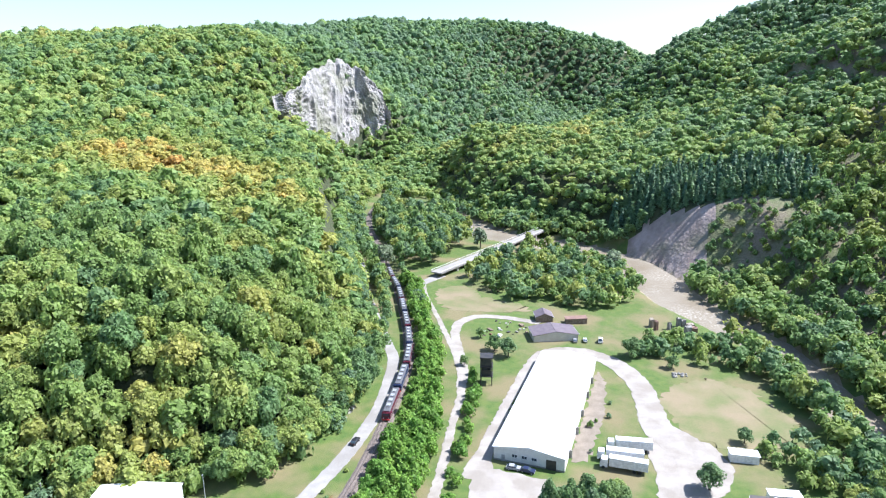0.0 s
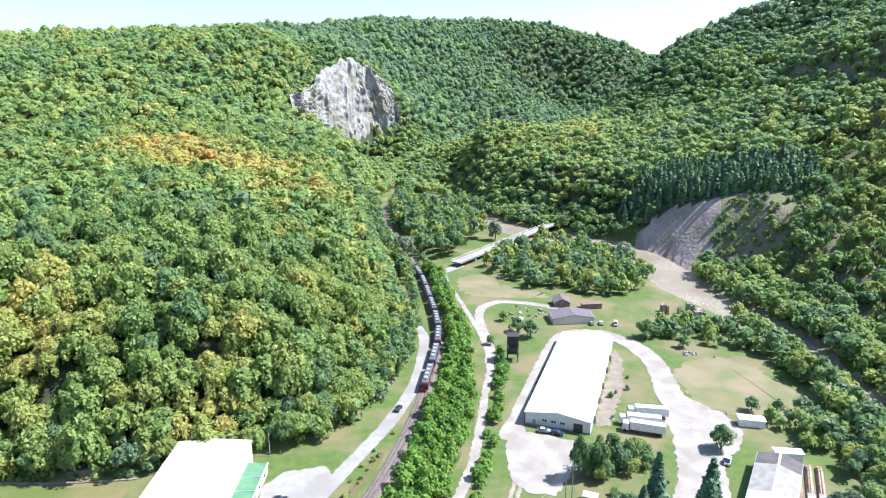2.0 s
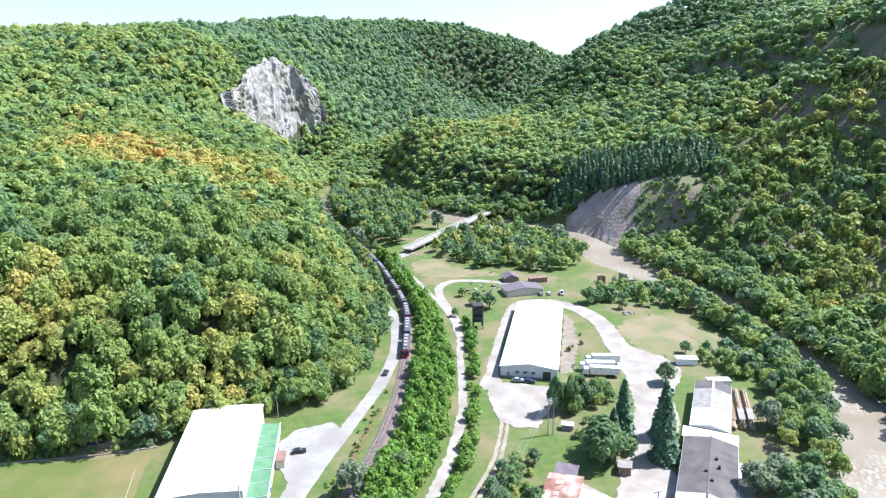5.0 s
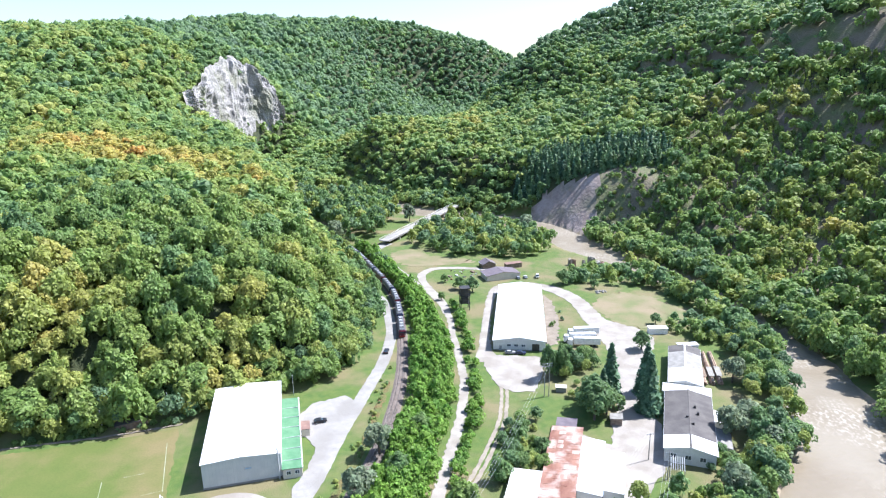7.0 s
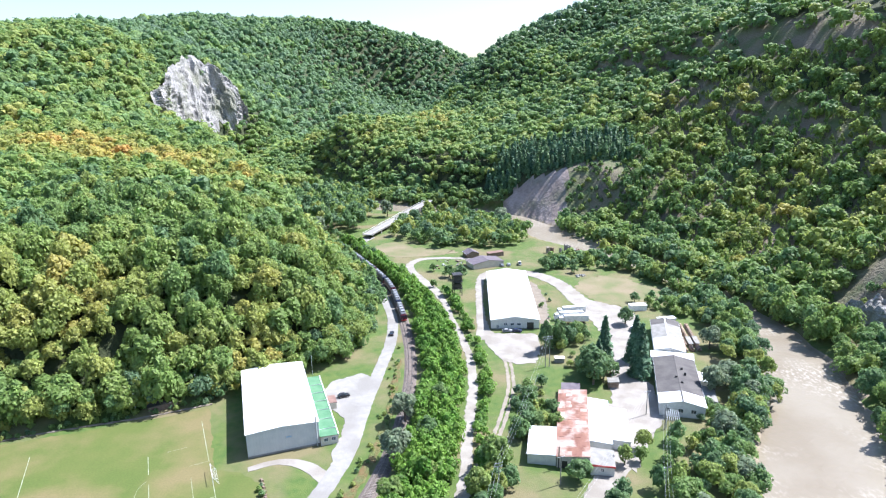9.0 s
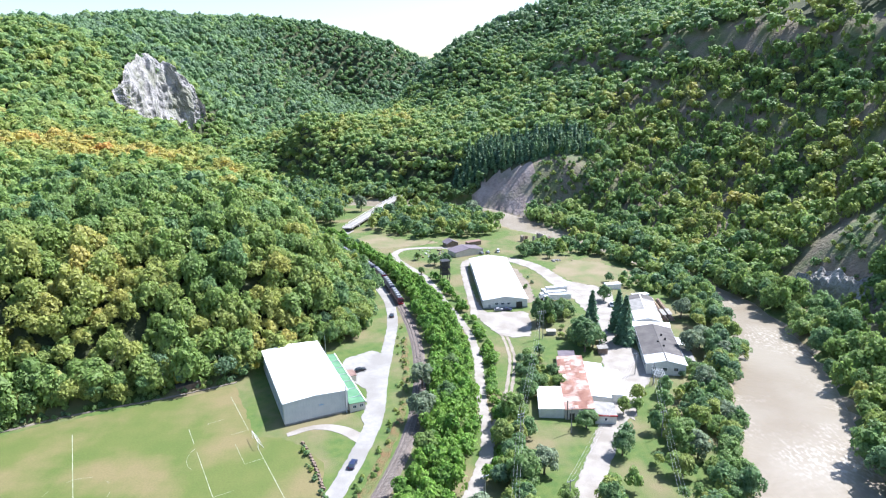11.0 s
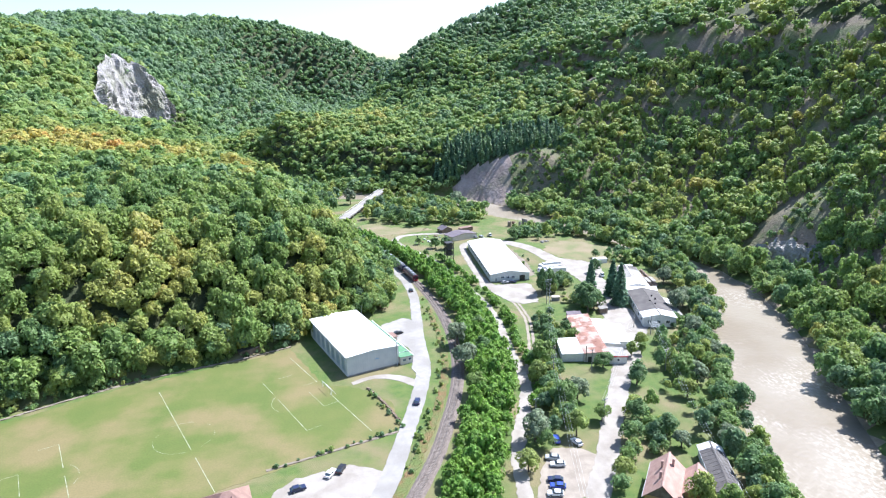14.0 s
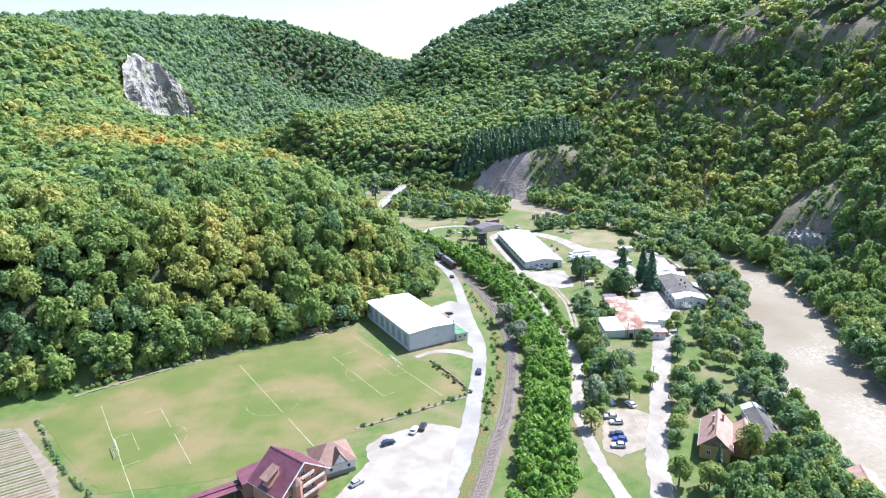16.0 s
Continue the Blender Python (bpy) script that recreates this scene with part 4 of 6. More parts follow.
def tree_kind(name, shape, tint, material=LEAF, conifer=False):
    """One tree with unit crown radius: trunk with limbs, and crown."""
    t = thing(name, pose(0, 0, 0), "", "tree")
    bm = rod((0, 0, -0.05), (0.03, 0.02, 1.0), 0.075, 7, 0.045)
    if conifer:
        rod((0.03, 0.02, 0.9), (0, 0, 3.0), 0.045, 6, 0.01, bm)
    else:
        for i in range(5):
            a = i * 1.26
            rod((0.02, 0.01, 0.55 + 0.08 * i), (0.5 * math.cos(a), 0.5 * math.sin(a), 1.15 + 0.06 * i), 0.035, 5, 0.012, bm)
        rod((0.03, 0.02, 0.98), (0, 0, 1.5), 0.045, 6, 0.012, bm)
    part("trunk", bm, BARK, t)
    v, f, nv = shape
    v = v + np.array([0, 0, 0.12 if conifer else 0.5])
    c = new("crown", raw_mesh("crown", v, f, [material], attr=np.full(len(v), tint), normals=nv))
    c.parent = t
    return t


TREE_LIST = {
    "green": ("broadleaf_tree", "green broadleaf tree with a rounded crown", [(-3.7, 152, 3.4, 1.1), (1.3, 160, 3.0, 1.2), (10, 161, 2.8, 1), (7, 126, 4.6, 1.1), (-18, 105, 2.6, 1), (-16.5, 89, 2.4, 1), (-30.7, 57.6, 2.6, 1), (-7.8, 62.5, 3.0, 0.9), (-32.5, 34, 4.2, 1.1), (-1.2, 47.3, 3.2, 1), (-11.8, 24, 3.0, 1.1), (-19.5, 12.5, 2.8, 1.1), (-6.6, 14.3, 3.2, 1), (-50.7, 81.8, 3.2, 1.1), (-48.5, 103, 3.2, 1.1), (32.5, 177, 3.4, 1), (6, 262, 3.6, 1), (14, 270, 3.2, 1), (44, 206, 2.2, 1), (22, 256, 2.2, 1), (-58, 232, 1.8, 1), (-43, 246, 3.4, 1), (-50, 250, 3.0, 1), (-60, 262, 2.0, 1), (-7, 147.5, 2.9, 1.9), (-2, 150, 3.0, 1.8), (6.6, 159, 3.0, 1.2), (7, 119, 4.6, 1.2), (11.5, 123, 3.8, 1.2), (16.2, 128, 2.2, 0.9), (-12.1, 117, 2.0, 1), (-10.7, 98, 2.3, 1)], 0.34),
    "grey": ("willow_tree", "grey-green willow with a loose rounded crown", [(58, 104, 4.2, 1), (54, 118, 4, 1.0), (-59.5, 93, 4.2, 1.05), (-60, 71, 4.4, 1.0), (-47, 18, 3.8, 1.1), (-26, 40, 3.6, 1), (60, 150, 3.8, 1.1), (36, 62, 3.2, 1), (8, 5.5, 3.0, 1.1), (-5, 8, 2.4, 1), (20, 44, 3.2, 1.1), (-150, 352, 5.5, 1.2), (-108, 420, 5, 1.2), (-14, 392, 5, 1), (47, 110, 4.4, 1.1), (50, 96, 3.6, 1.0), (40, 84, 3.4, 1.1)], 0.3),
    "bright": ("young_tree", "bright yellow-green young tree", [(-30.8, 65, 4.0, 1.25), (-33.6, 19, 3.2, 1.1), (-52.9, 4, 2.8, 1), (-59, 51, 3.4, 1.0), (-36, 54, 3.4, 1.1), (-15, -20.5, 3.0, 1.7), (-11, -26, 3.0, 1.7), (-40, -27, 3.0, 1.2), (-33, -30, 2.8, 1.2), (-22.6, 26, 2.6, 1), (-21, 5.8, 2.4, 1), (-28, -3, 2.6, 1), (-10.6, 88.7, 2.4, 1), (6.5, 69.5, 2.2, 1.2), (13.6, 77, 2.2, 1.3), (11.5, 71, 1.8, 1.2), (-49, 61, 2.6, 1), (12, 36, 2.6, 1.1)], 0.52),
}
trng = random.Random(5)
for k, (kind, label, spots, tint) in TREE_LIST.items():
    protos = [tree_kind(kind, crown(200 + 7 * i + len(k), 1300, 22, 0.07, inner=10, lobe=(0.20, 0.38), jitter=0.36), tint + 0.05 * (i - 1), WILLOW if k == "grey" else LEAF) for i in range(3)]
    for i, p in enumerate(protos):
        tagged(p, label, "tree", "trees in the valley")
    for n, (x, y, r, hs) in enumerate(spots):
        m = pose(x, y, float(max(height(x, y), -1.5)), 0, 0, trng.uniform(0, 360)) @ Matrix.Diagonal((1.3 * r, 1.3 * r, 1.35 * r * hs, 1))
        if n < 3:
            protos[n].matrix_basis = m
        else:
            src = protos[n % 3]
            s = src.scale
            copy_thing(src, m @ Matrix.Diagonal((1 / s.x, 1 / s.y, 1 / s.z, 1)))
spruce = [tree_kind("spruce_tree", cone_crown(300 + i, 18, 90, 0.13), 0.3, NEEDLE, True) for i in range(2)]
for p, (x, y, r, hs, label) in zip(spruce, ((14, 135, 4.4, 1.35, "tall green spruce beside the yard"), (25.5, 126, 4.9, 1.25, "tall dark spruce beside the grey workshop"))):
    tagged(p, label, "tree", "spruces by the yard")
    p.matrix_basis = pose(x, y, 0) @ Matrix.Diagonal((r, r, r * hs, 1))
for x, y, r, hs in ((27, 139, 4.6, 1.2), (11, 131, 3.4, 1.1), (-27, -24, 1.6, 1.6)):
    s = spruce[1].scale
    copy_thing(spruce[1], pose(x, y, 0, 0, 0, 70 * x) @ Matrix.Diagonal((r / s.x, r / s.y, r * hs / s.z, 1)))


# ---- limestone cliff on the left hill, and the low cliff by the river ----
def crag(name, poly, step, lift, fins, run, label, seed, edge=14, ragged=1.0):
    xs, ys = [p[0] for p in poly], [p[1] for p in poly]
    ax, ay = np.arange(min(xs) - 5, max(xs) + 5, step), np.arange(min(ys) - 5, max(ys) + 5, step)
    a, b = np.meshgrid(ax, ay)
    d = seg_distance(a.ravel(), b.ravel(), poly + poly[:1])[0].reshape(a.shape)
    ins = inside(a, b, poly)
    d = np.where(ins, d, -d) + ragged * (6 * waves(a, b, 30, seed) + 3 * waves(a, b, 11, seed + 3))
    dx, dy = run
    across, along = a * dy - b * dx, a * dx + b * dy
    bend = across + 10 * waves(a, b, 90, seed + 1)
    ridge = 1 - np.abs(np.sin(bend * 3.14 / 46)) + 0.5 * (1 - np.abs(np.sin(bend * 3.14 / 19 + along * 0.03))) + 0.3 * (1 - np.abs(np.sin(bend * 3.14 / 7.5 + along * 0.07)))
    z = height(a, b) - 6 + smooth(0, edge, d) * (lift + fins * (ridge - 0.8) + 4 * np.abs(waves(a, b, 16, seed + 2)) + 2.5 * waves(across, along * 3, 7, seed + 5))
    keep = (d > -step)
    n = a.shape[1]
    ii = np.arange(a.size).reshape(a.shape)
    fq = np.stack([ii[:-1, :-1], ii[:-1, 1:], ii[1:, 1:], ii[1:, :-1]], -1)
    fq = fq[keep[:-1, :-1] & keep[1:, 1:] & keep[1:, :-1] & keep[:-1, 1:]]
    used, inv = np.unique(fq, return_inverse=True)
    v = np.stack([a, b, z], -1).reshape(-1, 3)[used]
    return tagged(new(name, raw_mesh(name, v, inv.reshape(-1, 4), [ROCK])), label, "cliff", kind="structure")


CREST = [(-355, 540, 107), (-374, 600, 108), (-399, 680, 131), (-421, 776, 148), (-399, 800, 140), (-375, 822, 111), (-367, 826, 74)]
FOOT = [(-349, 535, 95), (-370, 600, 64), (-387, 680, 30), (-391, 730, 20), (-383, 775, 33), (-364, 805, 43), (-362, 818, 59)]


def rock_wall(name, foot, crest, across, up, label, seed):
    """A steep crag between a foot line and a crest line, ribbed downhill, its edges sunk into the slope."""
    q = np.linspace(0, 1, len(foot))
    u, v = np.meshgrid(np.linspace(0, 1, across), np.linspace(-0.12, 1.06, up))
    lo = np.stack([np.interp(u, q, [p[i] for p in foot]) for i in range(3)], -1)
    hi = np.stack([np.interp(u, q, [p[i] for p in crest]) for i in range(3)], -1)
    hi[..., 2] += 7 * waves(u * 300, u * 0, 40, seed + 9) + 4 * waves(u * 300, u * 0, 15, seed + 11)
    p = lo + (hi - lo) * v[..., None]
    s = u * 300 + 24 * waves(u * 300, v * 110, 90, seed) + 7 * waves(u * 300, v * 110, 34, seed + 7)
    rib = 10 * (1 - np.abs(np.sin(s * 3.14 / 74))) + 4 * (1 - np.abs(np.sin(s * 3.14 / 29 + v * 2.2))) + 1.4 * (1 - np.abs(np.sin(s * 3.14 / 12 + v * 5)))
    rib += 2.6 * waves(u * 300, v * 110, 26, seed + 1) + 2.0 * waves(u * 300, v * 80, 10, seed + 2) + 1.5 * waves(u * 300, v * 60, 5.5, seed + 4)
    edge = np.minimum(smooth(0, 0.05, u) * smooth(1, 0.96, u), smooth(-0.12, 0.03, v) * smooth(1.06, 0.97, v))
    out = (rib - 6) * edge - 9 * (1 - edge) + 5 * np.sin(np.clip(v, 0, 1) * 3.14) * edge
    p[..., 0] += 0.80 * out
    p[..., 1] -= 0.50 * out
    p[..., 2] += 0.35 * out
    p[..., 2] = np.where(edge > 0.3, np.maximum(p[..., 2], height(p[..., 0], p[..., 1]) + 1.5), p[..., 2])
    ii = np.arange(u.size).reshape(u.shape)
    f = np.stack([ii[:-1, :-1], ii[:-1, 1:], ii[1:, 1:], ii[1:, :-1]], -1).reshape(-1, 4)
    return tagged(new(name, raw_mesh(name, p.reshape(-1, 3), f, [ROCK])), label, "cliff", kind="structure")


rock_wall("limestone_cliff", FOOT, CREST, 230, 90, "bare pale limestone crag above the wooded gorge", 61)
crag("lane_cutting", [(-79, 172), (-84, 172), (-89, 192), (-95, 206), (-90, 208), (-84, 196)], 0.7, 7, 2.5, (1.0, -0.3), "pale rock cutting above the lane", 68, edge=3, ragged=0.15)
crag("river_cliff", [(120, 176), (132, 152), (143, 128), (150, 132), (148, 156), (136, 186), (126, 188)], 1.4, 13, 4, (1.0, -0.1), "low grey rock face above the river", 66, edge=7)


# ---- buildings ----
def window(parent, m, w, h, frame_mat=None, bars=1):
    """A window let into a wall; m: its middle, facing -y."""
    f = part("window", box(-w / 2 - 0.08, w / 2 + 0.08, -0.06, 0.1, -h / 2 - 0.08, h / 2 + 0.08), frame_mat or PAINT["white"], parent, at=m)
    for i in range(bars):
        a = -w / 2 + i * w / bars
        part("pane", box(a + 0.05, a + w / bars - 0.05, -0.09, -0.05, -h / 2 + 0.05, h / 2 - 0.05), GLASS, f)
    return f


def door(parent, m, w, h, mat):
    d = part("door", box(-w / 2, w / 2, -0.08, 0.08, 0, h, 0.02), mat, parent, at=m)
    part("handle", box(w / 2 - 0.25, w / 2 - 0.12, -0.14, -0.06, h * 0.45, h * 0.5), DARK, d)
    return d


def gabled(name, m, w, l, eave, ridge, wall, roof, label, category, over=0.4, thick=0.18, seams=0, seam_mat=None, roofs=None, ends=True):
    """A gabled building on a plan w by l, the ridge along y. Returns the thing."""
    t = thing(name, m, label, category)
    end = [(0, -0.3), (w, -0.3), (w, eave), (w / 2, ridge - 0.1), (0, eave)]
    if ends:
        part("wall", prism(end, 0, 0.3), wall, t)
        part("wall", prism(end, l - 0.3, l), wall, t)
    part("wall", box(0, 0.3, 0.3, l - 0.3, -0.3, eave), wall, t)
    part("wall", box(w - 0.3, w, 0.3, l - 0.3, -0.3, eave), wall, t)
    k = (ridge - eave) / (w / 2)
    pieces = roofs or [(0.0, 1.0, roof)]
    for side in (0, 1):
        for a, b, mt in pieces:
            y0, y1 = -over + a * (l + 2 * over), -over + b * (l + 2 * over)
            x0, x1 = (-over, w / 2) if side == 0 else (w / 2, w + over)
            z0, z1 = (eave - over * k, ridge) if side == 0 else (ridge, eave - over * k)
            r = part("roof", prism([(x0, z0), (x1, z1), (x1, z1 + thick), (x0, z0 + thick)], y0, y1), mt, t)
            n = int((y1 - y0) / seams) if seams else 0
            for i in range(1, n):
                y = y0 + i * (y1 - y0) / n
                part("seam", prism([(x0, z0 + thick), (x1, z1 + thick), (x1, z1 + thick + 0.05), (x0, z0 + thick + 0.05)], y - 0.04, y + 0.04), seam_mat or mt, r)
    part("ridge_cap", prism([(w / 2 - 0.3, ridge + thick - 0.05), (w / 2, ridge + thick + 0.08), (w / 2 + 0.3, ridge + thick - 0.05)], -over, l + over), roof, t)
    for x in (-over - 0.1, w + over - 0.02):
        part("gutter", box(x, x + 0.12, -over, l + over, eave - over * k - 0.02, eave - over * k + 0.12), PAINT["silver"], t)
    return t


def flat_shed(name, m, w, l, h0, h1, wall, roof, label, category, over=0.25):
    """A shed with one roof plane, from height h0 at x = 0 to h1 at x = w."""
    t = thing(name, m, label, category)
    out = [(0, -0.3), (w, -0.3), (w, h1), (0, h0)]
    part("wall", prism(out, 0, 0.25), wall, t)
    part("wall", prism(out, l - 0.25, l), wall, t)
    part("wall", box(0, 0.25, 0.25, l - 0.25, -0.3, h0), wall, t)
    part("wall", box(w - 0.25, w, 0.25, l - 0.25, -0.3, h1), wall, t)
    k = (h1 - h0) / w
    part("roof", prism([(-over, h0 - over * k), (w + over, h1 + over * k), (w + over, h1 + over * k + 0.14), (-over, h0 - over * k + 0.14)], -over, l + over), roof, t)
    return t


def facing(x, y, z, turn):
    return pose(x, y, z, 0, 0, turn)


# the sports hall
gym = gabled("sports_hall", pose(-104.7, 71.6, 0, 0, 0, 21.4), 21.4, 45.5, 7.9, 8.6, PANEL, WHITE_ROOF, "grey panelled sports hall with a white sheet roof", "sports hall", over=0.25, seams=3.0)
for i in range(22):
    part("panel_seam", box(0.9 + i * 0.93, 0.95 + i * 0.93, -0.03, 0, 0, 7.9), PAINT["silver"], gym)
for i in range(7):
    for pane in window(gym, facing(-0.02, 4 + i * 6, 4.0, -90), 3.4, 5.2, PAINT["silver"], 3).children:
        pane.data.materials[0] = POLYCARB
part("plinth", box(-0.06, 21.46, -0.06, 0.0, -0.3, 0.6), CONCRETE, gym)
part("sign", box(11.2, 13.4, -0.07, -0.01, 4.4, 5.2), PAINT["silver"], gym, "faded blue and white wall sign")
part("sign_mark", box(11.5, 13.1, -0.1, -0.07, 4.6, 4.95), PAINT["sky"], gym)
part("chimney_pipe", rod((20.6, -0.35, 0), (20.6, -0.35, 10), 0.22, 10), PAINT["silver"], gym, "tall grey flue pipe")
annex = flat_shed("green_roofed_annex", pose(-104.7, 71.6, 0, 0, 0, 21.4) @ pose(21.6, -1.2, 0), 5.4, 42, 3.3, 3.0, CREAM, GREEN_ROOF, "low cream annex with a green felt roof", "annex")
for i in range(6):
    part("roof_seam", box(-0.2, 5.6, 4 + i * 6.2, 4.12 + i * 6.2, 3.1, 3.47), PAINT["silver"], annex)
part("parapet", box(5.4, 5.7, -0.3, 42.3, 2.8, 3.3), PAINT["white"], annex)
for x in (1.6, 4.0):
    window(annex, facing(x, 0, 1.9, 0), 1.2, 1.1, bars=2)
for i in range(8):
    window(annex, facing(5.42, 3 + i * 5, 1.8, 90), 1.6, 1.1, bars=2)
door(annex, facing(5.45, 10.5, 0, 90), 1.2, 2.2, PAINT["blue"])
porch = flat_shed("porch", pose(-104.7, 71.6, 0, 0, 0, 21.4) @ pose(27.4, 20, 0), 2.6, 5, 2.7, 2.5, CREAM, BROWN_ROOF, "small cream porch with a brown roof", "porch")
part("step", box(2.6, 3.6, 1.5, 3.5, -0.1, 0.17), CONCRETE, porch)

# the white hall
hall = gabled("white_hall", pose(-28.6, 172, 0), 21.6, 74, 4.4, 6.0, PLASTER, WHITE_ROOF, "long white storage hall with a sheet-metal roof", "warehouse", over=0.35, seams=4.0)
door(hall, facing(17.6, -0.04, 0, 0), 3.0, 3.2, DARK)
door(hall, facing(3.0, -0.04, 0, 0), 1.1, 2.1, PAINT["grey"])
for x in (6.5, 9.5, 12.5):
    window(hall, facing(x, 0, 2.4, 0), 1.6, 1.0, bars=2)
for i in range(10):
    window(hall, facing(-0.02, 5 + i * 7, 2.8, -90), 3.0, 1.2, PAINT["grey"], 3)
    part("skylight", box(13.5, 15.0, 4 + i * 7, 6.2 + i * 7, 5.4, 5.72), PANEL, hall) if i in (4, 6) else None
part("plinth", box(-0.07, 21.67, -0.07, -0.01, -0.3, 0.5), CONCRETE, hall)
for i, y in enumerate((8, 22, 34, 48, 60)):
    part("buttress", box(21.6, 22.5, y, y + 0.5, 0, 2.6), CONCRETE, hall)

# the grey workshop and the sheds behind it
WK = pose(24.6, 97.6, 0, 0, 0, -12.7)
shop = gabled("grey_workshop", WK, 14, 36, 4.4, 5.9, PLASTER, GREY_ROOF, "long white workshop with a dark felt roof", "workshop", roofs=[(0, 0.2, WHITE_ROOF), (0.2, 0.99, GREY_ROOF), (0.99, 1.0, WHITE_ROOF)])
for x in (2.5, 6.5, 10.5):
    window(shop, facing(x, 0, 2.4, 0), 1.6, 1.3, bars=2)
for i in range(6):
    window(shop, facing(-0.02, 4 + i * 5.5, 2.3, -90), 2.2, 1.4, bars=2)
for x, y in ((6.0, 17), (9.2, 20), (7.6, 13), (8.4, 24)):
    part("roof_vent", box(x, x + 0.7, y, y + 0.7, 5.0, 6.5, 0.05), DARK, shop)
cross = gabled("cross_shed", WK @ pose(14.2, 36.8, 0, 0, 0, 90), 5.5, 15, 4.3, 5.4, PLASTER, WHITE_ROOF, "white cross shed behind the workshop", "shed")
back = gabled("timber_shed", WK @ pose(1.0, 44, 0), 11, 32, 4.2, 5.6, PLASTER, WHITE_ROOF, "white shed with a pale sheet roof", "shed", roofs=[(0, 0.35, WHITE_ROOF), (0.35, 0.8, CONCRETE), (0.8, 1.0, GREY_ROOF)])
door(back, facing(3.5, -0.04, 0, 0), 1.6, 2.4, DARK)
window(back, facing(7.5, 0, 2.2, 0), 1.0, 1.0)
for x, y, l in ((14.6, 8, 10), (15.0, 22, 7)):
    flat_shed("lean_to", WK @ pose(x, y, 0), 4.2, l, 3.2, 2.6, PLASTER, CONCRETE if l > 8 else WHITE_ROOF, "low lean-to shed of pale boards", "shed")
canopy = thing("pipe_rack", WK @ pose(1.5, -8, 0), "grey steel rack of pipes before the workshop", "rack")
for x in (0, 4):
    for y in (0, 6):
        part("post", rod((x, y, 0), (x, y, 3.2), 0.1, 6), PAINT["grey"], canopy)
for i in range(7):
    part("beam", rod((0.3 + i * 0.6, -0.5, 3.2), (0.3 + i * 0.6, 6.5, 3.25), 0.08, 6), PAINT["silver"], canopy)

# the rusty shed and what leans on it
RS = pose(-13.2, 68.3, 0, 0, 0, -8.7)
rusty = flat_shed("rusty_shed", RS, 9.2, 40, 3.6, 4.3, CREAM, RUST, "long shed with a patchy rusty tin roof", "shed")
srng = random.Random(9)
for i in range(16):
    for j in range(4):
        if srng.random() < 0.62:
            a, b = j * 2.3 + srng.uniform(0, 0.5), j * 2.3 + srng.uniform(1.8, 2.4)
            part("roof_sheet", prism([(a, 3.76 + a * 0.0761), (b, 3.76 + b * 0.0761), (b, 3.80 + b * 0.0761), (a, 3.80 + a * 0.0761)], i * 2.5 + srng.uniform(-0.3, 0.3), i * 2.5 + srng.uniform(1.9, 2.5)), srng.choice([RUST, RUST, PALE_RUST, PALE_RUST, RUST]), rusty)
door(rusty, facing(2.2, -0.04, 0, 0), 1.6, 2.3, DARK)
part("flue", rod((0.6, -0.4, 0), (0.6, -0.4, 7.0), 0.16, 8), DARK, rusty)
flat_shed("white_shed", RS @ pose(-8.4, 0.6, 0), 8.2, 15, 3.2, 3.5, PLASTER, WHITE_ROOF, "small white shed with a white roof", "shed")
lean = flat_shed("white_lean_to", RS @ pose(9.5, 9, 0), 6.4, 26, 4.1, 3.5, PLASTER, WHITE_ROOF, "white lean-to against the rusty shed", "shed")
for i in range(1, 9):
    part("sheet_joint", prism([(-0.2, 4.26), (6.6, 3.62), (6.6, 3.66), (-0.2, 4.30)], i * 2.9, i * 2.9 + 0.14), PAINT["grey"], lean)
part("eave_strip", box(6.64, 6.74, -0.2, 26.2, 3.5, 3.66), PAINT["sky"], lean)
flat_shed("flat_garage", RS @ pose(16.2, 12, 0), 5.4, 19, 3.2, 2.9, PLASTER, PAINT["white"], "low white garage with a flat roof", "garage")
front = flat_shed("front_room", RS @ pose(9.5, -2, 0), 6.5, 8, 3.5, 3.1, PLASTER, CONCRETE, "small white room with a red eave", "shed")
part("eave_board", box(-0.3, 6.8, -0.42, -0.27, 2.95, 3.45), PAINT["red"], front)
window(front, facing(3.2, 0, 1.8, 0), 0.9, 1.0)
flat_shed("brick_store", RS @ pose(1.0, 40.6, 0), 6, 6, 3.0, 3.3, WOOD, PURPLE_ROOF, "dark wooden store with a purple-grey roof", "shed")
flat_shed("garden_hut", pose(11.8, 116, 0, 0, 0, -6), 3.6, 3.4, 2.4, 2.7, WOOD, CONCRETE, "small grey garden hut under the spruces", "hut")
flat_shed("concrete_kiosk", pose(-4.5, 137, 0), 3.6, 2.2, 1.9, 1.8, CONCRETE, CREAM, "small pale concrete kiosk in the grass", "hut")
flat_shed("site_office", pose(39, 193.5, 0, 0, 0, 8), 8, 3.4, 2.7, 2.6, PAINT["white"], WHITE_ROOF, "white site cabin at the meadow's edge", "cabin")
flat_shed("white_container", pose(47.5, 176, 0, 0, 0, 12), 8, 2.8, 2.6, 2.6, PAINT["white"], WHITE_ROOF, "long white storage container", "container")

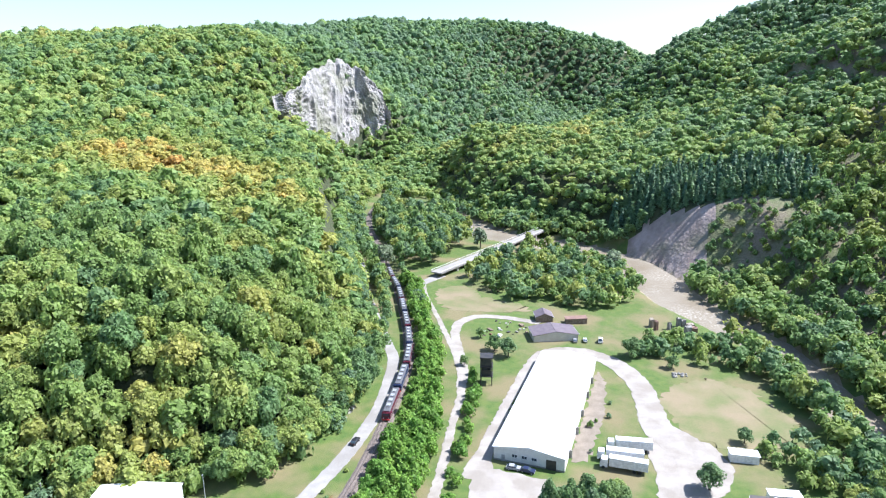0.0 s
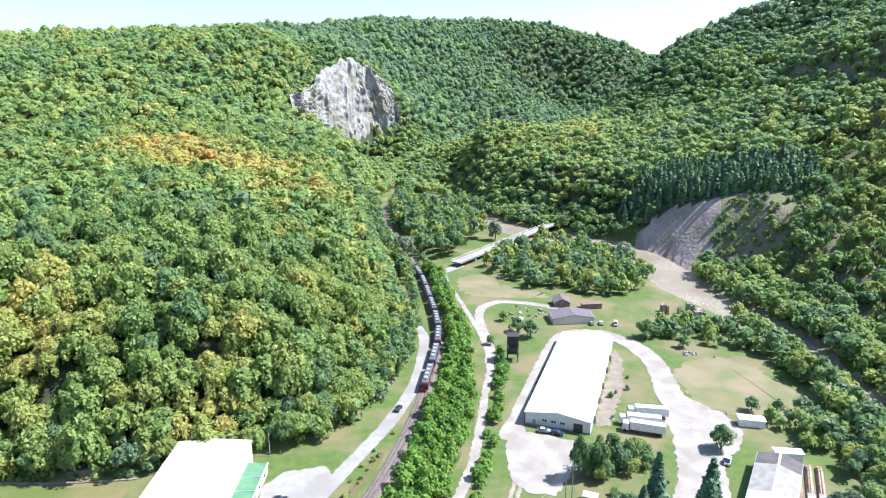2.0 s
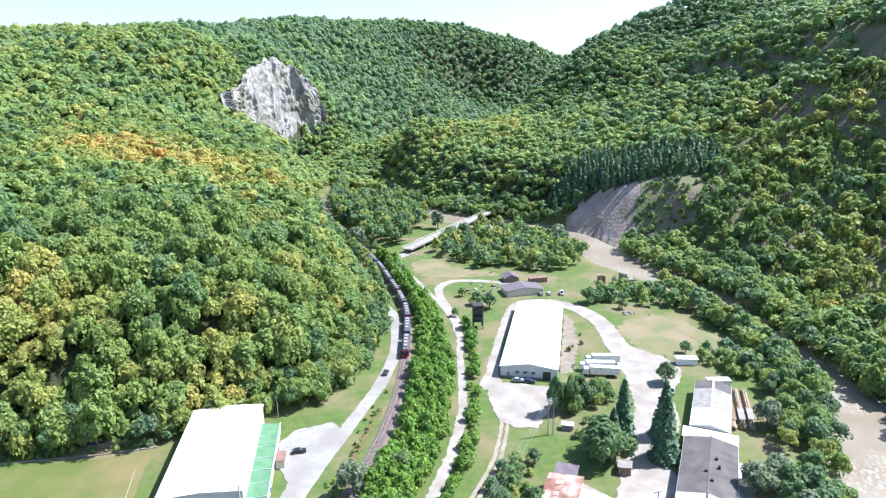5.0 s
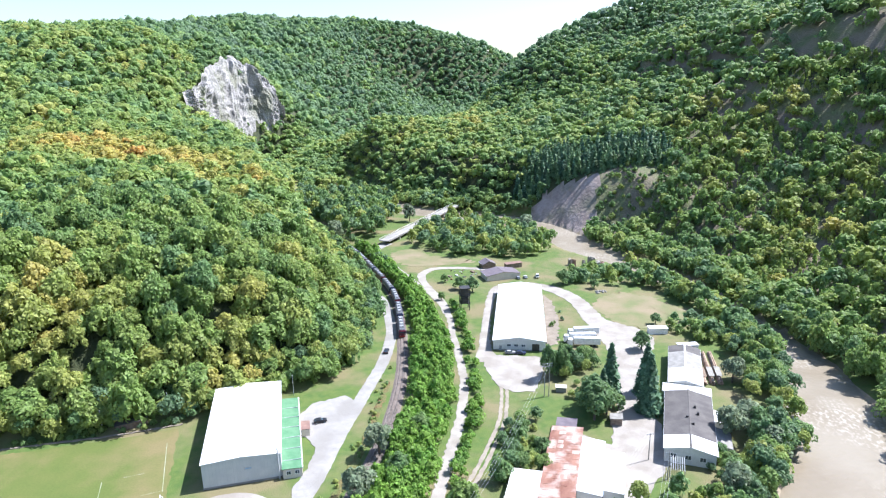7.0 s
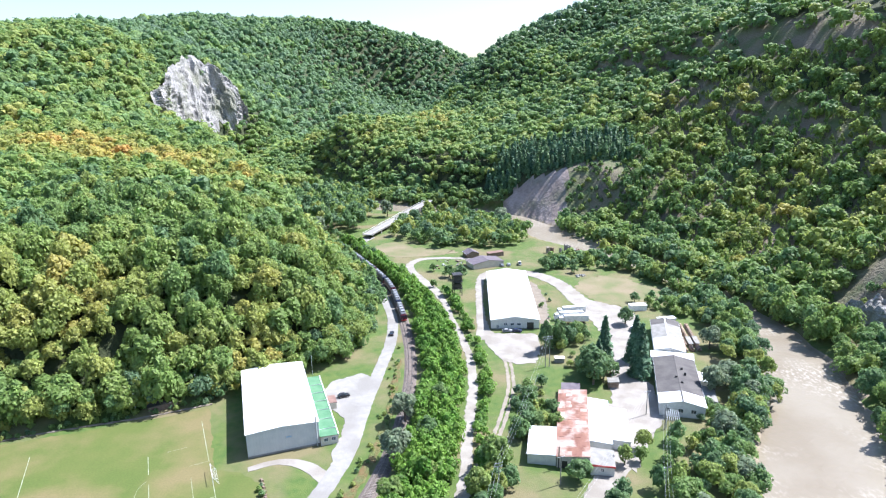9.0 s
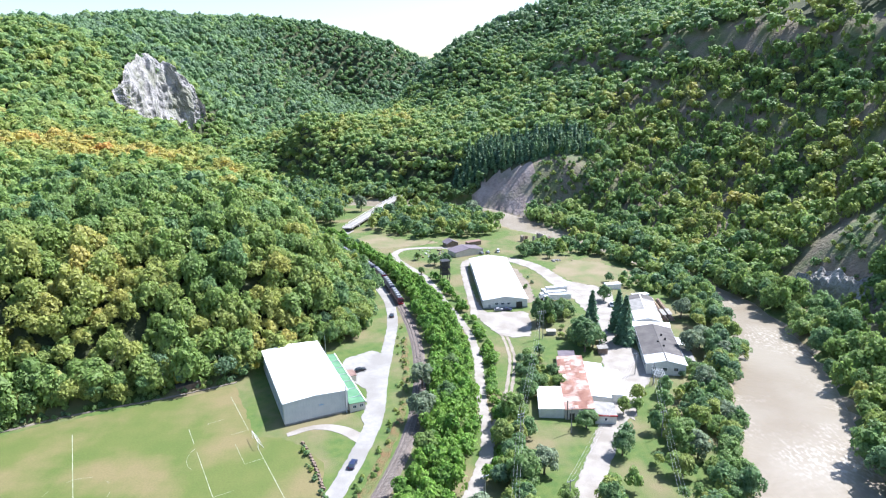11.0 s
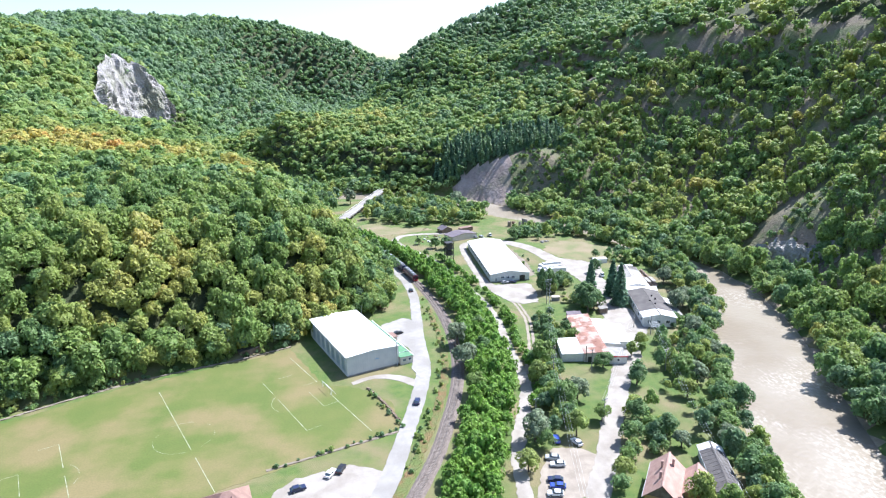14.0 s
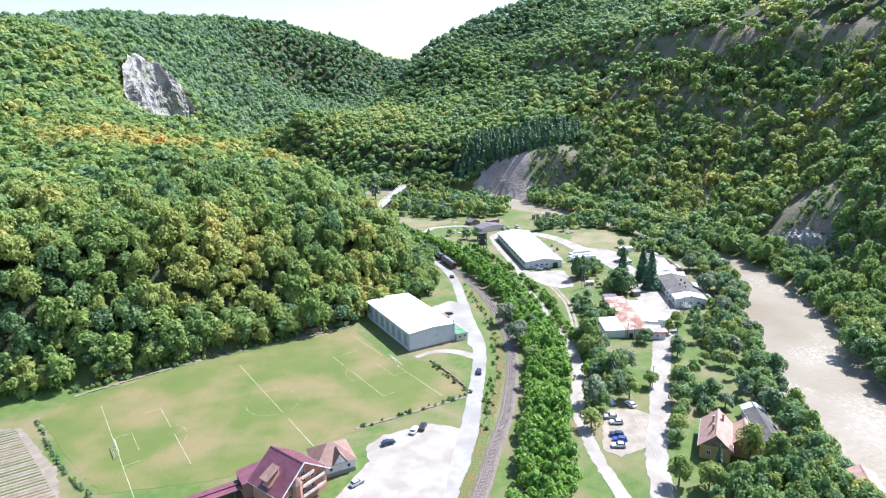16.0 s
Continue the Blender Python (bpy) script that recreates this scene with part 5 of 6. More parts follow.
# the sheds by the field
far1 = gabled("purple_roofed_barn", pose(-36, 264.5, 0, 0, 0, 24), 20, 11, 3.0, 4.6, CREAM, PURPLE_ROOF, "low barn with a purple-grey sheet roof", "barn", seams=0)
gabled("small_barn", pose(-40, 289, 0, 0, 0, 20), 8, 8, 2.6, 4.4, WOOD, PURPLE_ROOF, "small dark barn with a purple roof", "barn")
flat_shed("open_shelter", pose(-26, 291, 0, 0, 0, 20), 10, 4, 2.4, 2.8, WOOD, BROWN_ROOF, "open wooden shelter beside the barns", "shelter")

tower = thing("loading_tower", pose(-46.5, 217, 0, 0, 0, 15), "rusted dark steel loading tower with open bays", "tower")
for x in (0, 4.2):
    for y in (0, 4.2):
        part("post", box(x, x + 0.35, y, y + 0.35, 0, 11.5), DARK, tower)
for z in (3.6, 7.4, 11.2):
    part("floor", box(-0.2, 4.8, -0.2, 4.8, z, z + 0.3), DARK, tower)
    for a in (0, 4.4):
        part("brace", rod((a, 0.1, z - 3.4), (a, 4.3, z), 0.1, 6), DARK, tower)
part("hopper", box(0.4, 4.1, 0.4, 4.1, 7.7, 10.8, 0.1), DARK, tower)
part("bin", box(0.5, 4.0, 0.5, 4.0, 4.0, 6.4, 0.1), DARK, tower)

# the inn
inn = gabled("inn", pose(-140, -17.4, 0, 0, 0, 45) @ pose(-7.6, 0, 0), 15.2, 12, 6.6, 12.2, PINK_WALL, WINE_ROOF, "salmon inn with a steep wine-red roof and balconies", "inn", over=0.9, seams=1.2)
for z in (2.9, 5.8, 8.4):
    part("balcony", box(6.0, 13.5 if z < 8 else 10, -1.5, 0, z, z + 0.16), PINK_WALL, inn)
    part("balustrade", box(6.0, 13.5 if z < 8 else 10, -1.55, -1.42, z + 0.16, z + 1.0), CREAM, inn)
    for x in (2.6, 7.4, 10.4):
        window(inn, facing(x, 0, z + 1.4 if z < 8 else 9.0, 0), 1.2, 1.6, PAINT["white"], 2) if (z < 8 or x == 7.4) else None
part("bay", rod((4.6, -0.7, 0), (4.6, -0.7, 8.0), 1.4, 8), PINK_WALL, inn)
part("bay_roof", rod((4.6, -0.7, 8.0), (4.6, -0.7, 10.2), 1.7, 8, 0.05), BROWN_ROOF, inn)
for x0, y0 in ((2.2, 4.4),):
    part("dormer", prism([(-0.4, 7.2), (3.4, 10.8), (3.4, 7.2)], y0, y0 + 2.6), PINK_WALL, inn)
    part("dormer_roof", prism([(-0.9, 9.3), (3.6, 11.2), (3.6, 11.4), (-0.9, 9.5)], y0 - 0.3, y0 + 2.9), BROWN_ROOF, inn)
part("verge", prism([(-0.9, 5.8), (7.6, 12.3), (16.1, 5.8), (16.1, 6.15), (7.6, 12.65), (-0.9, 6.15)], -1.0, -0.85), PAINT["white"], inn)


def hipped(name, m, w, l, eave, ridge, wall, roof, label, category, over=0.6):
    t = thing(name, m, label, category)
    for a in (box(0, w, 0, 0.3, -0.3, eave), box(0, w, l - 0.3, l, -0.3, eave), box(0, 0.3, 0.3, l - 0.3, -0.3, eave), box(w - 0.3, w, 0.3, l - 0.3, -0.3, eave)):
        part("wall", a, wall, t)
    bm = bmesh.new()
    v = [bm.verts.new(p) for p in ((-over, -over, eave), (w + over, -over, eave), (w + over, l + over, eave), (-over, l + over, eave), (w * 0.42, l / 2, ridge), (w * 0.58, l / 2, ridge))]
    for f in ((0, 1, 5, 4), (1, 2, 5), (2, 3, 4, 5), (3, 0, 4), (3, 2, 1, 0)):
        bm.faces.new([v[i] for i in f])
    part("roof", bm, roof, t)
    return t


wing = hipped("inn_annex", pose(-137.5, -8.5, 0, 0, 0, 17), 11, 10.5, 3.8, 7.6, PLASTER, BROWN_ROOF, "white guest house with a hipped brown roof", "house")
part("stone_base", box(-0.1, 11.1, -0.1, 0.0, -0.3, 1.2), CONCRETE, wing)
part("gablet", prism([(5.0, 3.8), (8.4, 3.8), (6.7, 6.6)], -0.5, 3.0), PAINT["white"], wing)
part("gablet_roof", prism([(4.6, 3.9), (6.7, 7.0), (8.8, 3.9), (8.8, 4.1), (6.7, 7.25), (4.6, 4.1)], -0.8, 3.4), BROWN_ROOF, wing)
for x in (2.0, 4.0, 9.2):
    window(wing, facing(x, 0, 2.3, 0), 1.0, 1.1)
for y in (3, 7):
    window(wing, facing(11.02, y, 2.3, 90), 1.0, 1.1)
flat_shed("inn_veranda", pose(-156.5, -13.5, 0, 0, 0, 24) @ pose(0, 0, 0), 8, 7, 4.6, 5.4, PINK_WALL, WINE_ROOF, "open veranda with a wine-red metal roof", "veranda")
arb = thing("beer_garden_canopy", pose(-156, -10, 0, 0, 0, 204), "long red metal canopy over garden benches", "canopy")
part("roof", prism([(0, 3.0), (36, 3.0), (36, 3.1), (0, 3.1)], -2.4, 2.4), WINE_ROOF, arb)
part("ridge_roof", prism([(0, 3.12), (36, 3.12), (36, 3.5), (0, 3.5)], -0.2, 0.2), WINE_ROOF, arb)
for i in range(10):
    part("post", box(i * 3.9 + 0.1, i * 3.9 + 0.25, -2.2, -2.05, 0, 3), WOOD, arb)
    part("post", box(i * 3.9 + 0.1, i * 3.9 + 0.25, 2.05, 2.2, 0, 3), WOOD, arb)

# the ochre house and the long shed by the river
house = gabled("ochre_house", pose(-28.0, -16.0, 0, 0, 0, -33), 8.2, 15, 4.4, 8.2, YELLOW_WALL, TILE_RED, "ochre house with a steep red tiled roof", "house", over=0.6, seams=0)
part("gable_boards", prism([(0.2, 4.5), (8.0, 4.5), (4.1, 8.0)], -0.06, -0.01), WOOD, house)
for x in (2.4, 5.6):
    window(house, facing(x, 0, 2.3, 0), 1.1, 1.3, bars=2)
for x, y in ((2.6, 9), (5.2, 11), (2.8, 4)):
    part("chimney", box(x, x + 0.6, y, y + 0.6, 5.5, 9.2), TILE_RED, house)
gabled("house_wing", pose(-28.0, -16.0, 0, 0, 0, -33) @ pose(8.3, 4.5, 0), 6.4, 10.5, 4.0, 6.9, YELLOW_WALL, TILE_RED, "ochre side wing with a red tiled roof", "house", over=0.5)
riv = gabled("river_shed", pose(-8.5, -16.5, 0, 0, 0, -17), 6, 21, 3.2, 4.6, PANEL, GREY_ROOF, "long grey boat shed with a pale gable", "shed", roofs=[(0, 0.86, GREY_ROOF), (0.86, 1.0, WHITE_ROOF)], seams=1.6)
gabled("farm_shed", pose(2, -40, 0, 0, 0, -25), 6, 9, 3, 4.6, PLASTER, TILE_RED, "small white shed with a red tiled roof", "shed")

# ---- bridge and weir ----
bridge = thing("road_bridge", pose(-112.5, 343, 0, 0, 0, -15.5), "pale concrete road bridge with white railings", "bridge")
part("deck", box(-3.8, 3.8, 0, 140, 2.6, 3.3), ROAD, bridge)
for x in (-3.9, 3.7):
    part("parapet", box(x, x + 0.25, 0, 140, 3.3, 3.6), CONCRETE, bridge)
    for i in range(47):
        part("railing_post", box(x + 0.05, x + 0.18, i * 3 + 0.5, i * 3 + 0.65, 3.75, 4.4), PAINT["white"], bridge)
    part("handrail", box(x + 0.04, x + 0.2, 0, 140, 4.35, 4.47), PAINT["white"], bridge)
for i in range(6):
    part("pier", box(-3.2, 3.2, 18 + i * 21, 19.4 + i * 21, -4.5, 2.6), CONCRETE, bridge)
ribbon("bridge_approach", [(-118, 322, 5), (-115, 334, 6), (-111, 348, 7)], 6, 0.3, ROAD, "pale asphalt ramp up to the bridge", "road", profile=None)
wrng = random.Random(12)
ruin = thing("ruined_weir", pose(21, 297, 0, 0, 0, 25), "broken concrete weir with brick stumps", "ruin")
for i in range(9):
    x, y, h = wrng.uniform(-9, 9), wrng.uniform(-6, 6), wrng.uniform(1.2, 4.5)
    b = box(x, x + wrng.uniform(1.5, 3.5), y, y + wrng.uniform(1.2, 3), -3, h, 0.2)
    for v in b.verts:
        v.co += Vector((wrng.uniform(-0.3, 0.3), wrng.uniform(-0.3, 0.3), wrng.uniform(-0.5, 0.5)))
    part("stump", b, wrng.choice([CONCRETE, DIRT, BROWN_ROOF]), ruin)


# ---- rail vehicles ----
def locomotive(colour, label):
    t = thing("locomotive", pose(0, 0, 0), label, "locomotive", "train on the track")
    b = box(-1.5, 1.5, -9.4, 9.4, 1.1, 3.6, 0.25)
    part("body", b, PAINT[colour], t)
    part("stripe", box(-1.53, 1.53, -8.8, 8.8, 2.0, 2.2), PAINT["grey"], t)
    part("roof", prism([(-1.35, 3.58), (-1.0, 3.95), (1.0, 3.95), (1.35, 3.58)], -8.6, 8.6), PAINT["slate"], t)
    for y in (-5.5, -2, 1.5, 5):
        part("roof_box", box(-0.7, 0.7, y, y + 2, 3.95, 4.25, 0.06), PAINT["grey"], t)
    for y in (-7.2, 7.0):
        p = part("pantograph", box(-0.8, 0.8, y - 0.05, y + 0.05, 4.5, 4.6), DARK, t)
        part("arm", rod((0, y, 3.9), (0, y + 0.7, 4.3), 0.06, 5), DARK, p)
    for s in (-1, 1):
        y = s * 9.42
        part("windscreen", box(-1.1, 1.1, min(y, y - s * 0.06), max(y, y - s * 0.06), 2.6, 3.3), GLASS, t)
        part("buffer_beam", box(-1.3, 1.3, min(y, y + s * 0.3), max(y, y + s * 0.3), 0.9, 1.3), PAINT["red"], t)
        for x in (-0.9, 0.9):
            part("headlight", rod((x, y, 1.6), (x, y + s * 0.05, 1.6), 0.14, 8), PAINT["white"], t)
        g = part("bogie", box(-1.2, 1.2, s * 5.8 - 2.2, s * 5.8 + 2.2, 0.65, 1.1), DARK, t)
        for k in (-1.5, 0, 1.5):
            part("wheel", rod((-0.85, s * 5.8 + k, 1.05), (0.85, s * 5.8 + k, 1.05), 0.5, 12), DARK, g)
    return t


rail_pts = curve_points(RAIL_LINE, 1.0)
start = min(range(len(rail_pts)), key=lambda i: abs(rail_pts[i].y - 180))
protos = [locomotive("maroon", "maroon electric locomotive with a grey roof"), locomotive("navy", "dark blue electric locomotive with a grey roof")]
run, units, i = 0.0, 0, start
while units < 9 and i < len(rail_pts) - 12:
    if run >= units * 20.2 + 9.6:
        d = (rail_pts[i + 5] - rail_pts[i - 5]).to_2d()
        m = pose(rail_pts[i].x, rail_pts[i].y, 0.05, 0, 0, math.degrees(math.atan2(-d.x, d.y)))
        if units < 2:
            protos[units].matrix_basis = m
        else:
            copy_thing(protos[units % 2], m)
        units += 1
    run += (rail_pts[i + 1] - rail_pts[i]).to_2d().length
    i += 1


# ---- road vehicles ----
def car(colour, label, van=False):
    t = thing("car" if not van else "van", pose(0, 0, 0), label, "car" if not van else "van")
    h, l = (1.0, 2.15) if not van else (1.2, 2.4)
    part("body", prism([(-l, 0.35), (l, 0.35), (l, 0.75), (l * 0.9, 0.92), (l * 0.45, h), (-l * 0.8, h), (-l, 0.9)], -0.86, 0.86), PAINT[colour], t)
    top = 1.45 if not van else 2.2
    part("cabin", prism([(l * 0.42, h), (l * 0.1, top - 0.04), (-l * 0.62, top - 0.04), (-l * 0.92, h)], -0.76, 0.76), GLASS, t)
    part("roof", prism([(l * 0.12, top - 0.05), (-l * 0.62, top - 0.05), (-l * 0.6, top), (l * 0.08, top)], -0.78, 0.78), PAINT[colour], t)
    for x in (-l * 0.62, l * 0.62):
        for y in (-0.88, 0.88):
            w = part("wheel", rod((x, y - 0.1, 0.32), (x, y + 0.1, 0.32), 0.32, 12), RUBBER, t)
            part("rim", rod((x, y - 0.11, 0.32), (x, y + 0.11, 0.32), 0.18, 8), PAINT["silver"], w)
    for y in (-0.62, 0.62):
        part("headlight", box(l - 0.06, l + 0.02, y - 0.16, y + 0.16, 0.6, 0.74), PAINT["white"], t)
        part("tail_light", box(-l - 0.02, -l + 0.06, y - 0.14, y + 0.14, 0.68, 0.84), PAINT["red"], t)
    return t


CARS = [
    ("navy", (-117, 6, 20), "dark blue car parked on bright gravel"), ("white", (-108.4, 11.6, 60), "white car parked on bright gravel"), ("black", (-105.6, 13.2, 70), "black car parked on bright gravel"),
    ("navy", (-80.5, 48, 78), "dark blue car standing on the lane"), ("silver", (-126.5, -12, 35), "silver car parked beside the inn"), ("blue", (-40.5, 17.5, 80), "bright blue car under trees"),
    ("white", (-35, 15, 110), "white car parked under trees"), ("silver", (-44.5, 8.6, 165), "silver car parked beside the street"), ("white", (-44, 5.2, 170), "white car parked beside the street"),
    ("navy", (-46.8, -1.5, 165), "navy car in a row of parked cars"), ("blue", (-47, -4.3, 165), "blue car in a row of parked cars"), ("white", (-48.6, -7.2, 168), "white car in a row of parked cars"),
    ("black", (-83.3, 109.3, 25), "black car on the forecourt of the sports hall"), ("black", (-73, 166, 92), "dark car on the lane by the wood"), ("grey", (-21.5, 168.6, 5), "grey car parked before the white hall"), ("navy", (-17.2, 168.6, -4), "dark car parked before the white hall"),
    ("grey", (-19, 271, 110), "grey car parked beside the barn"), ("silver", (-14.6, 272.6, 100), "silver car parked beside the barn"),
]
for colour, (x, y, h), label in CARS:
    tagged(car(colour, label), group="parked cars").matrix_basis = pose(x, y, 0.12, 0, 0, h)
for x, y, h in ((-8, 274, 95), (34, 170, 80)):
    car("white", "white delivery van parked on gravel", True).matrix_basis = pose(x, y, 0.12, 0, 0, h)


def lorry():
    t = thing("lorry", pose(0, 0, 0), "white box lorry parked on gravel", "lorry", "lorries by the hall")
    part("chassis", box(-7, 5.4, -0.5, 0.5, 0.7, 1.0), DARK, t)
    part("cargo_box", box(-4.6, 6.4, -1.25, 1.25, 1.1, 3.9, 0.04), PAINT["white"], t)
    c = part("cab", prism([(-7.2, 0.6), (-5.0, 0.6), (-5.0, 3.1), (-6.8, 3.1), (-7.2, 2.0)], -1.2, 1.2), PAINT["white"], t)
    part("windscreen", prism([(-7.22, 2.0), (-7.0, 2.65), (-6.96, 2.65), (-7.18, 2.0)], -1.05, 1.05), GLASS, c)
    for x in (-6.2, 2.6, 4.2):
        for y in (-1.05, 1.05):
            part("wheel", rod((x, y - 0.18, 0.5), (x, y + 0.18, 0.5), 0.5, 12), RUBBER, t)
    return t


lorry0 = lorry()
lorry0.matrix_basis = pose(9.6, 179, 0.12, 0, 0, 2)
for x, y, h in ((8.2, 183.4, 7), (10.4, 190.2, 11)):
    copy_thing(lorry0, pose(x, y, 0.12, 0, 0, h))

# ---- football pitch ----
sheet("football_pitch", [(-229, 52), (-187, 78), (-150, 92), (-129, 101.5), (-113, 66), (-105, 65), (-98, 60), (-89, 50), (-87, 34), (-92, 30), (-123, 17), (-163, -3), (-196, -5), (-212, 14), (-233, 41)], 0.055, PITCH, "sun-bleached football pitch with faint chalk lines", "pitch")


def on_pitch(u, v):
    return 0.885 * u + 0.466 * v, 0.466 * u - 0.885 * v


marks = thing("pitch_marking", pose(0, 0, 0), "worn white chalk lines on the turf", "marking", kind="structure")
lrng = random.Random(3)


def chalk(a, b, w=0.28, gap=0.0):
    (x0, y0), (x1, y1) = on_pitch(*a), on_pitch(*b)
    n = max(1, int(math.hypot(x1 - x0, y1 - y0) / 5))
    bm = bmesh.new()
    dx, dy = (x1 - x0), (y1 - y0)
    l = math.hypot(dx, dy)
    sx, sy = -dy / l * w / 2, dx / l * w / 2
    for i in range(n):
        if lrng.random() < gap:
            continue
        t0, t1 = i / n, (i + 1) / n
        bm.faces.new([bm.verts.new((x0 + dx * t + s * sx, y0 + dy * t + s * sy, 0.075)) for t, s in ((t0, -1), (t1, -1), (t1, 1), (t0, 1))])
    if bm.faces:
        part("chalk_line", bm, LINE, marks)
    else:
        bm.free()


U0, U1, VM = -168.7, -70.1, -107.0
for u, s in ((U1, -1), (U0, 1)):
    chalk((u, VM - 35), (u, VM + 33), 0.18, 0.1)
    chalk((u + s * 16.5, VM - 20.1), (u + s * 16.5, VM + 20.1), 0.17, 0.3)
    chalk((u, VM - 20.1), (u + s * 16.5, VM - 20.1), 0.12, 0.75)
    chalk((u, VM + 20.1), (u + s * 16.5, VM + 20.1), 0.12, 0.75)
    chalk((u + s * 5.5, VM - 9.2), (u + s * 5.5, VM + 9.2), 0.12, 0.5)
    for v in (VM - 9.2, VM + 9.2):
        chalk((u, v), (u + s * 5.5, v), 0.12, 0.3)
    arc = [(u + s * (11 + 9.15 * math.cos(a)), VM + 9.15 * math.sin(a)) for a in np.linspace(-0.92, 0.92, 8)]
    for a, b in zip(arc, arc[1:]):
        chalk(a, b, 0.1, 0.2)
    g = thing("football_goal", pose(*on_pitch(u, VM), 0.06, 0, 0, 27.8 if s < 0 else 207.8), "white football goal with a slack net", "goal", "goals on the pitch")
    for y in (-3.66, 3.66):
        part("post", rod((0, y, 0), (0, y, 2.44), 0.08, 8), PAINT["white"], g)
        part("stay", rod((0, y, 2.44), (1.6, y, 0), 0.04, 6), PAINT["white"], g)
    part("crossbar", rod((0, -3.7, 2.44), (0, 3.7, 2.44), 0.08, 8), PAINT["white"], g)
    bm = bmesh.new()
    for i in range(16):
        y = -3.66 + i * 0.488
        rod((0, y, 2.44), (1.6, y, 0), 0.012, 3, bm=bm)
    for i in range(6):
        rod((0.27 * i, -3.66, 2.44 - 0.41 * i), (0.27 * i, 3.66, 2.44 - 0.41 * i), 0.012, 3, bm=bm)
    part("net", bm, PAINT["white"], g)
um = (U0 + U1) / 2
chalk((um, VM - 37), (um, VM + 34), 0.2, 0.05)
ring = [(um + 9.15 * math.cos(a), VM + 9.15 * math.sin(a)) for a in np.linspace(0, 6.283, 26)]
for a, b in zip(ring, ring[1:]):
    chalk(a, b, 0.08, 0.5)
wrnd = random.Random(21)
wall_line = curve_points([(-97.1, 60.9), (-92.0, 49.9), (-87.6, 37.8)], 1.6)
for p in wall_line:
    b = box(-0.7, 0.7, -0.35, 0.35, -0.1, wrnd.uniform(0.4, 0.9), 0.08)
    for v in b.verts:
        v.co += Vector((wrnd.uniform(-0.1, 0.1), wrnd.uniform(-0.1, 0.1), wrnd.uniform(-0.12, 0.12)))
    tagged(part("log_pile", b, WOOD, at=pose(p.x, p.y, 0.05, 0, 0, wrnd.uniform(-60, -10))), "low heap of dark old logs in the grass", "log pile", "old log heaps by the drive")
copse("boundary_bushes", [strip([(-126, 17), (-108, 24), (-88, 31.5)], -0.8, 0.8), strip([(-97, 59), (-92, 46), (-86, 32)], -0.8, 0.8)], 1.7, 34, 0.5, 1.2, "scattered dark bushes on the pitch boundary", SHRUB_CROWNS, base=(-0.1, 0.3), tint=0.3, keep=0.6)
copse("boundary_hedge", [strip([(-234, 41), (-214, 12), (-198, -6)], -0.6, 0.6)], 1.0, 40, 0.4, 0.75, "low straggling hedge at the field's edge", SHRUB_CROWNS, base=(-0.1, 0.1), tint=0.25, keep=0.8)
ribbon("pitch_bank", [(-228, 56), (-187, 80.5), (-150, 94.5), (-129, 104)], 0.9, 0.35, SOIL, "low brown earth wall below the wood", "bank", rough_edge=0.25, step=1.5)
bank = ribbon("hedge_bank", [(-127, 16.5), (-108, 23.5), (-88, 31)], 1.0, 0.28, SOIL, "low brown earth bank under the hedge", "bank", rough_edge=0.15, step=1.5)
shack = flat_shed("log_shelter", pose(-148.5, 97.2, 0, 0, 0, 30), 9.5, 3, 2.3, 2.6, WOOD, GREY_ROOF, "weathered wooden shelter at the wood's edge", "shelter")


# ---- poles and wires ----
def pole(x, y, h, arms, label):
    t = thing("utility_pole", pose(x, y, 0, 0, 0, 20), label, "pole")
    part("pole", rod((0, 0, -0.3), (0, 0, h), 0.17, 8, 0.11), CONCRETE, t)
    for i in range(arms):
        a = part("crossarm", box(-1.1, 1.1, -0.07, 0.07, h - 0.5 - i * 0.9, h - 0.36 - i * 0.9), PAINT["grey"], t)
        for k in (-0.9, 0, 0.9):
            part("insulator", rod((k, 0, h - 0.36 - i * 0.9), (k, 0, h - 0.12 - i * 0.9), 0.07, 6), PAINT["white"], a)
    return t


POLES = [(-8.8, 133.5, 13, 2), (-7.2, 133.8, 13, 2), (-30.5, 53, 12, 2), (-13.2, 60.4, 9, 1), (-22.6, 24.6, 9, 1), (20.2, 97.5, 9, 1), (23.6, 88.5, 9, 1), (14, 56, 9, 1), (-44, 28.4, 9, 1)]
for x, y, h, n in POLES:
    pole(x, y, h, n, "grey concrete utility pole with crossarms")
for x, y in ((-136, 108), (-152.5, 96.5), (-188, 86.5), (-99, 127)):
    t = thing("lamp_post", pose(x, y, float(height(x, y))), "slim pale lamp post at the wood's edge", "lamp post", "lamp posts by the pitch")
    part("pole", rod((0, 0, -0.3), (0, 0, 8), 0.09, 8, 0.06), PAINT["silver"], t)
    part("arm", rod((0, 0, 7.9), (0.5, -0.9, 8.2), 0.05, 6), PAINT["silver"], t)


def wire(a, b, sag=1.2):
    c = bpy.data.curves.new("wire", "CURVE")
    c.dimensions, c.bevel_depth = "3D", 0.016
    s = c.splines.new("POLY")
    s.points.add(12)
    for i in range(13):
        t = i / 12
        p = Vector(a).lerp(Vector(b), t)
        s.points[i].co = (p.x, p.y, p.z - 4 * sag * t * (1 - t), 1)
    c.materials.append(PAINT["silver"])
    return tagged(new("power_line", c), "thin overhead power line between poles", "wire", "power lines")


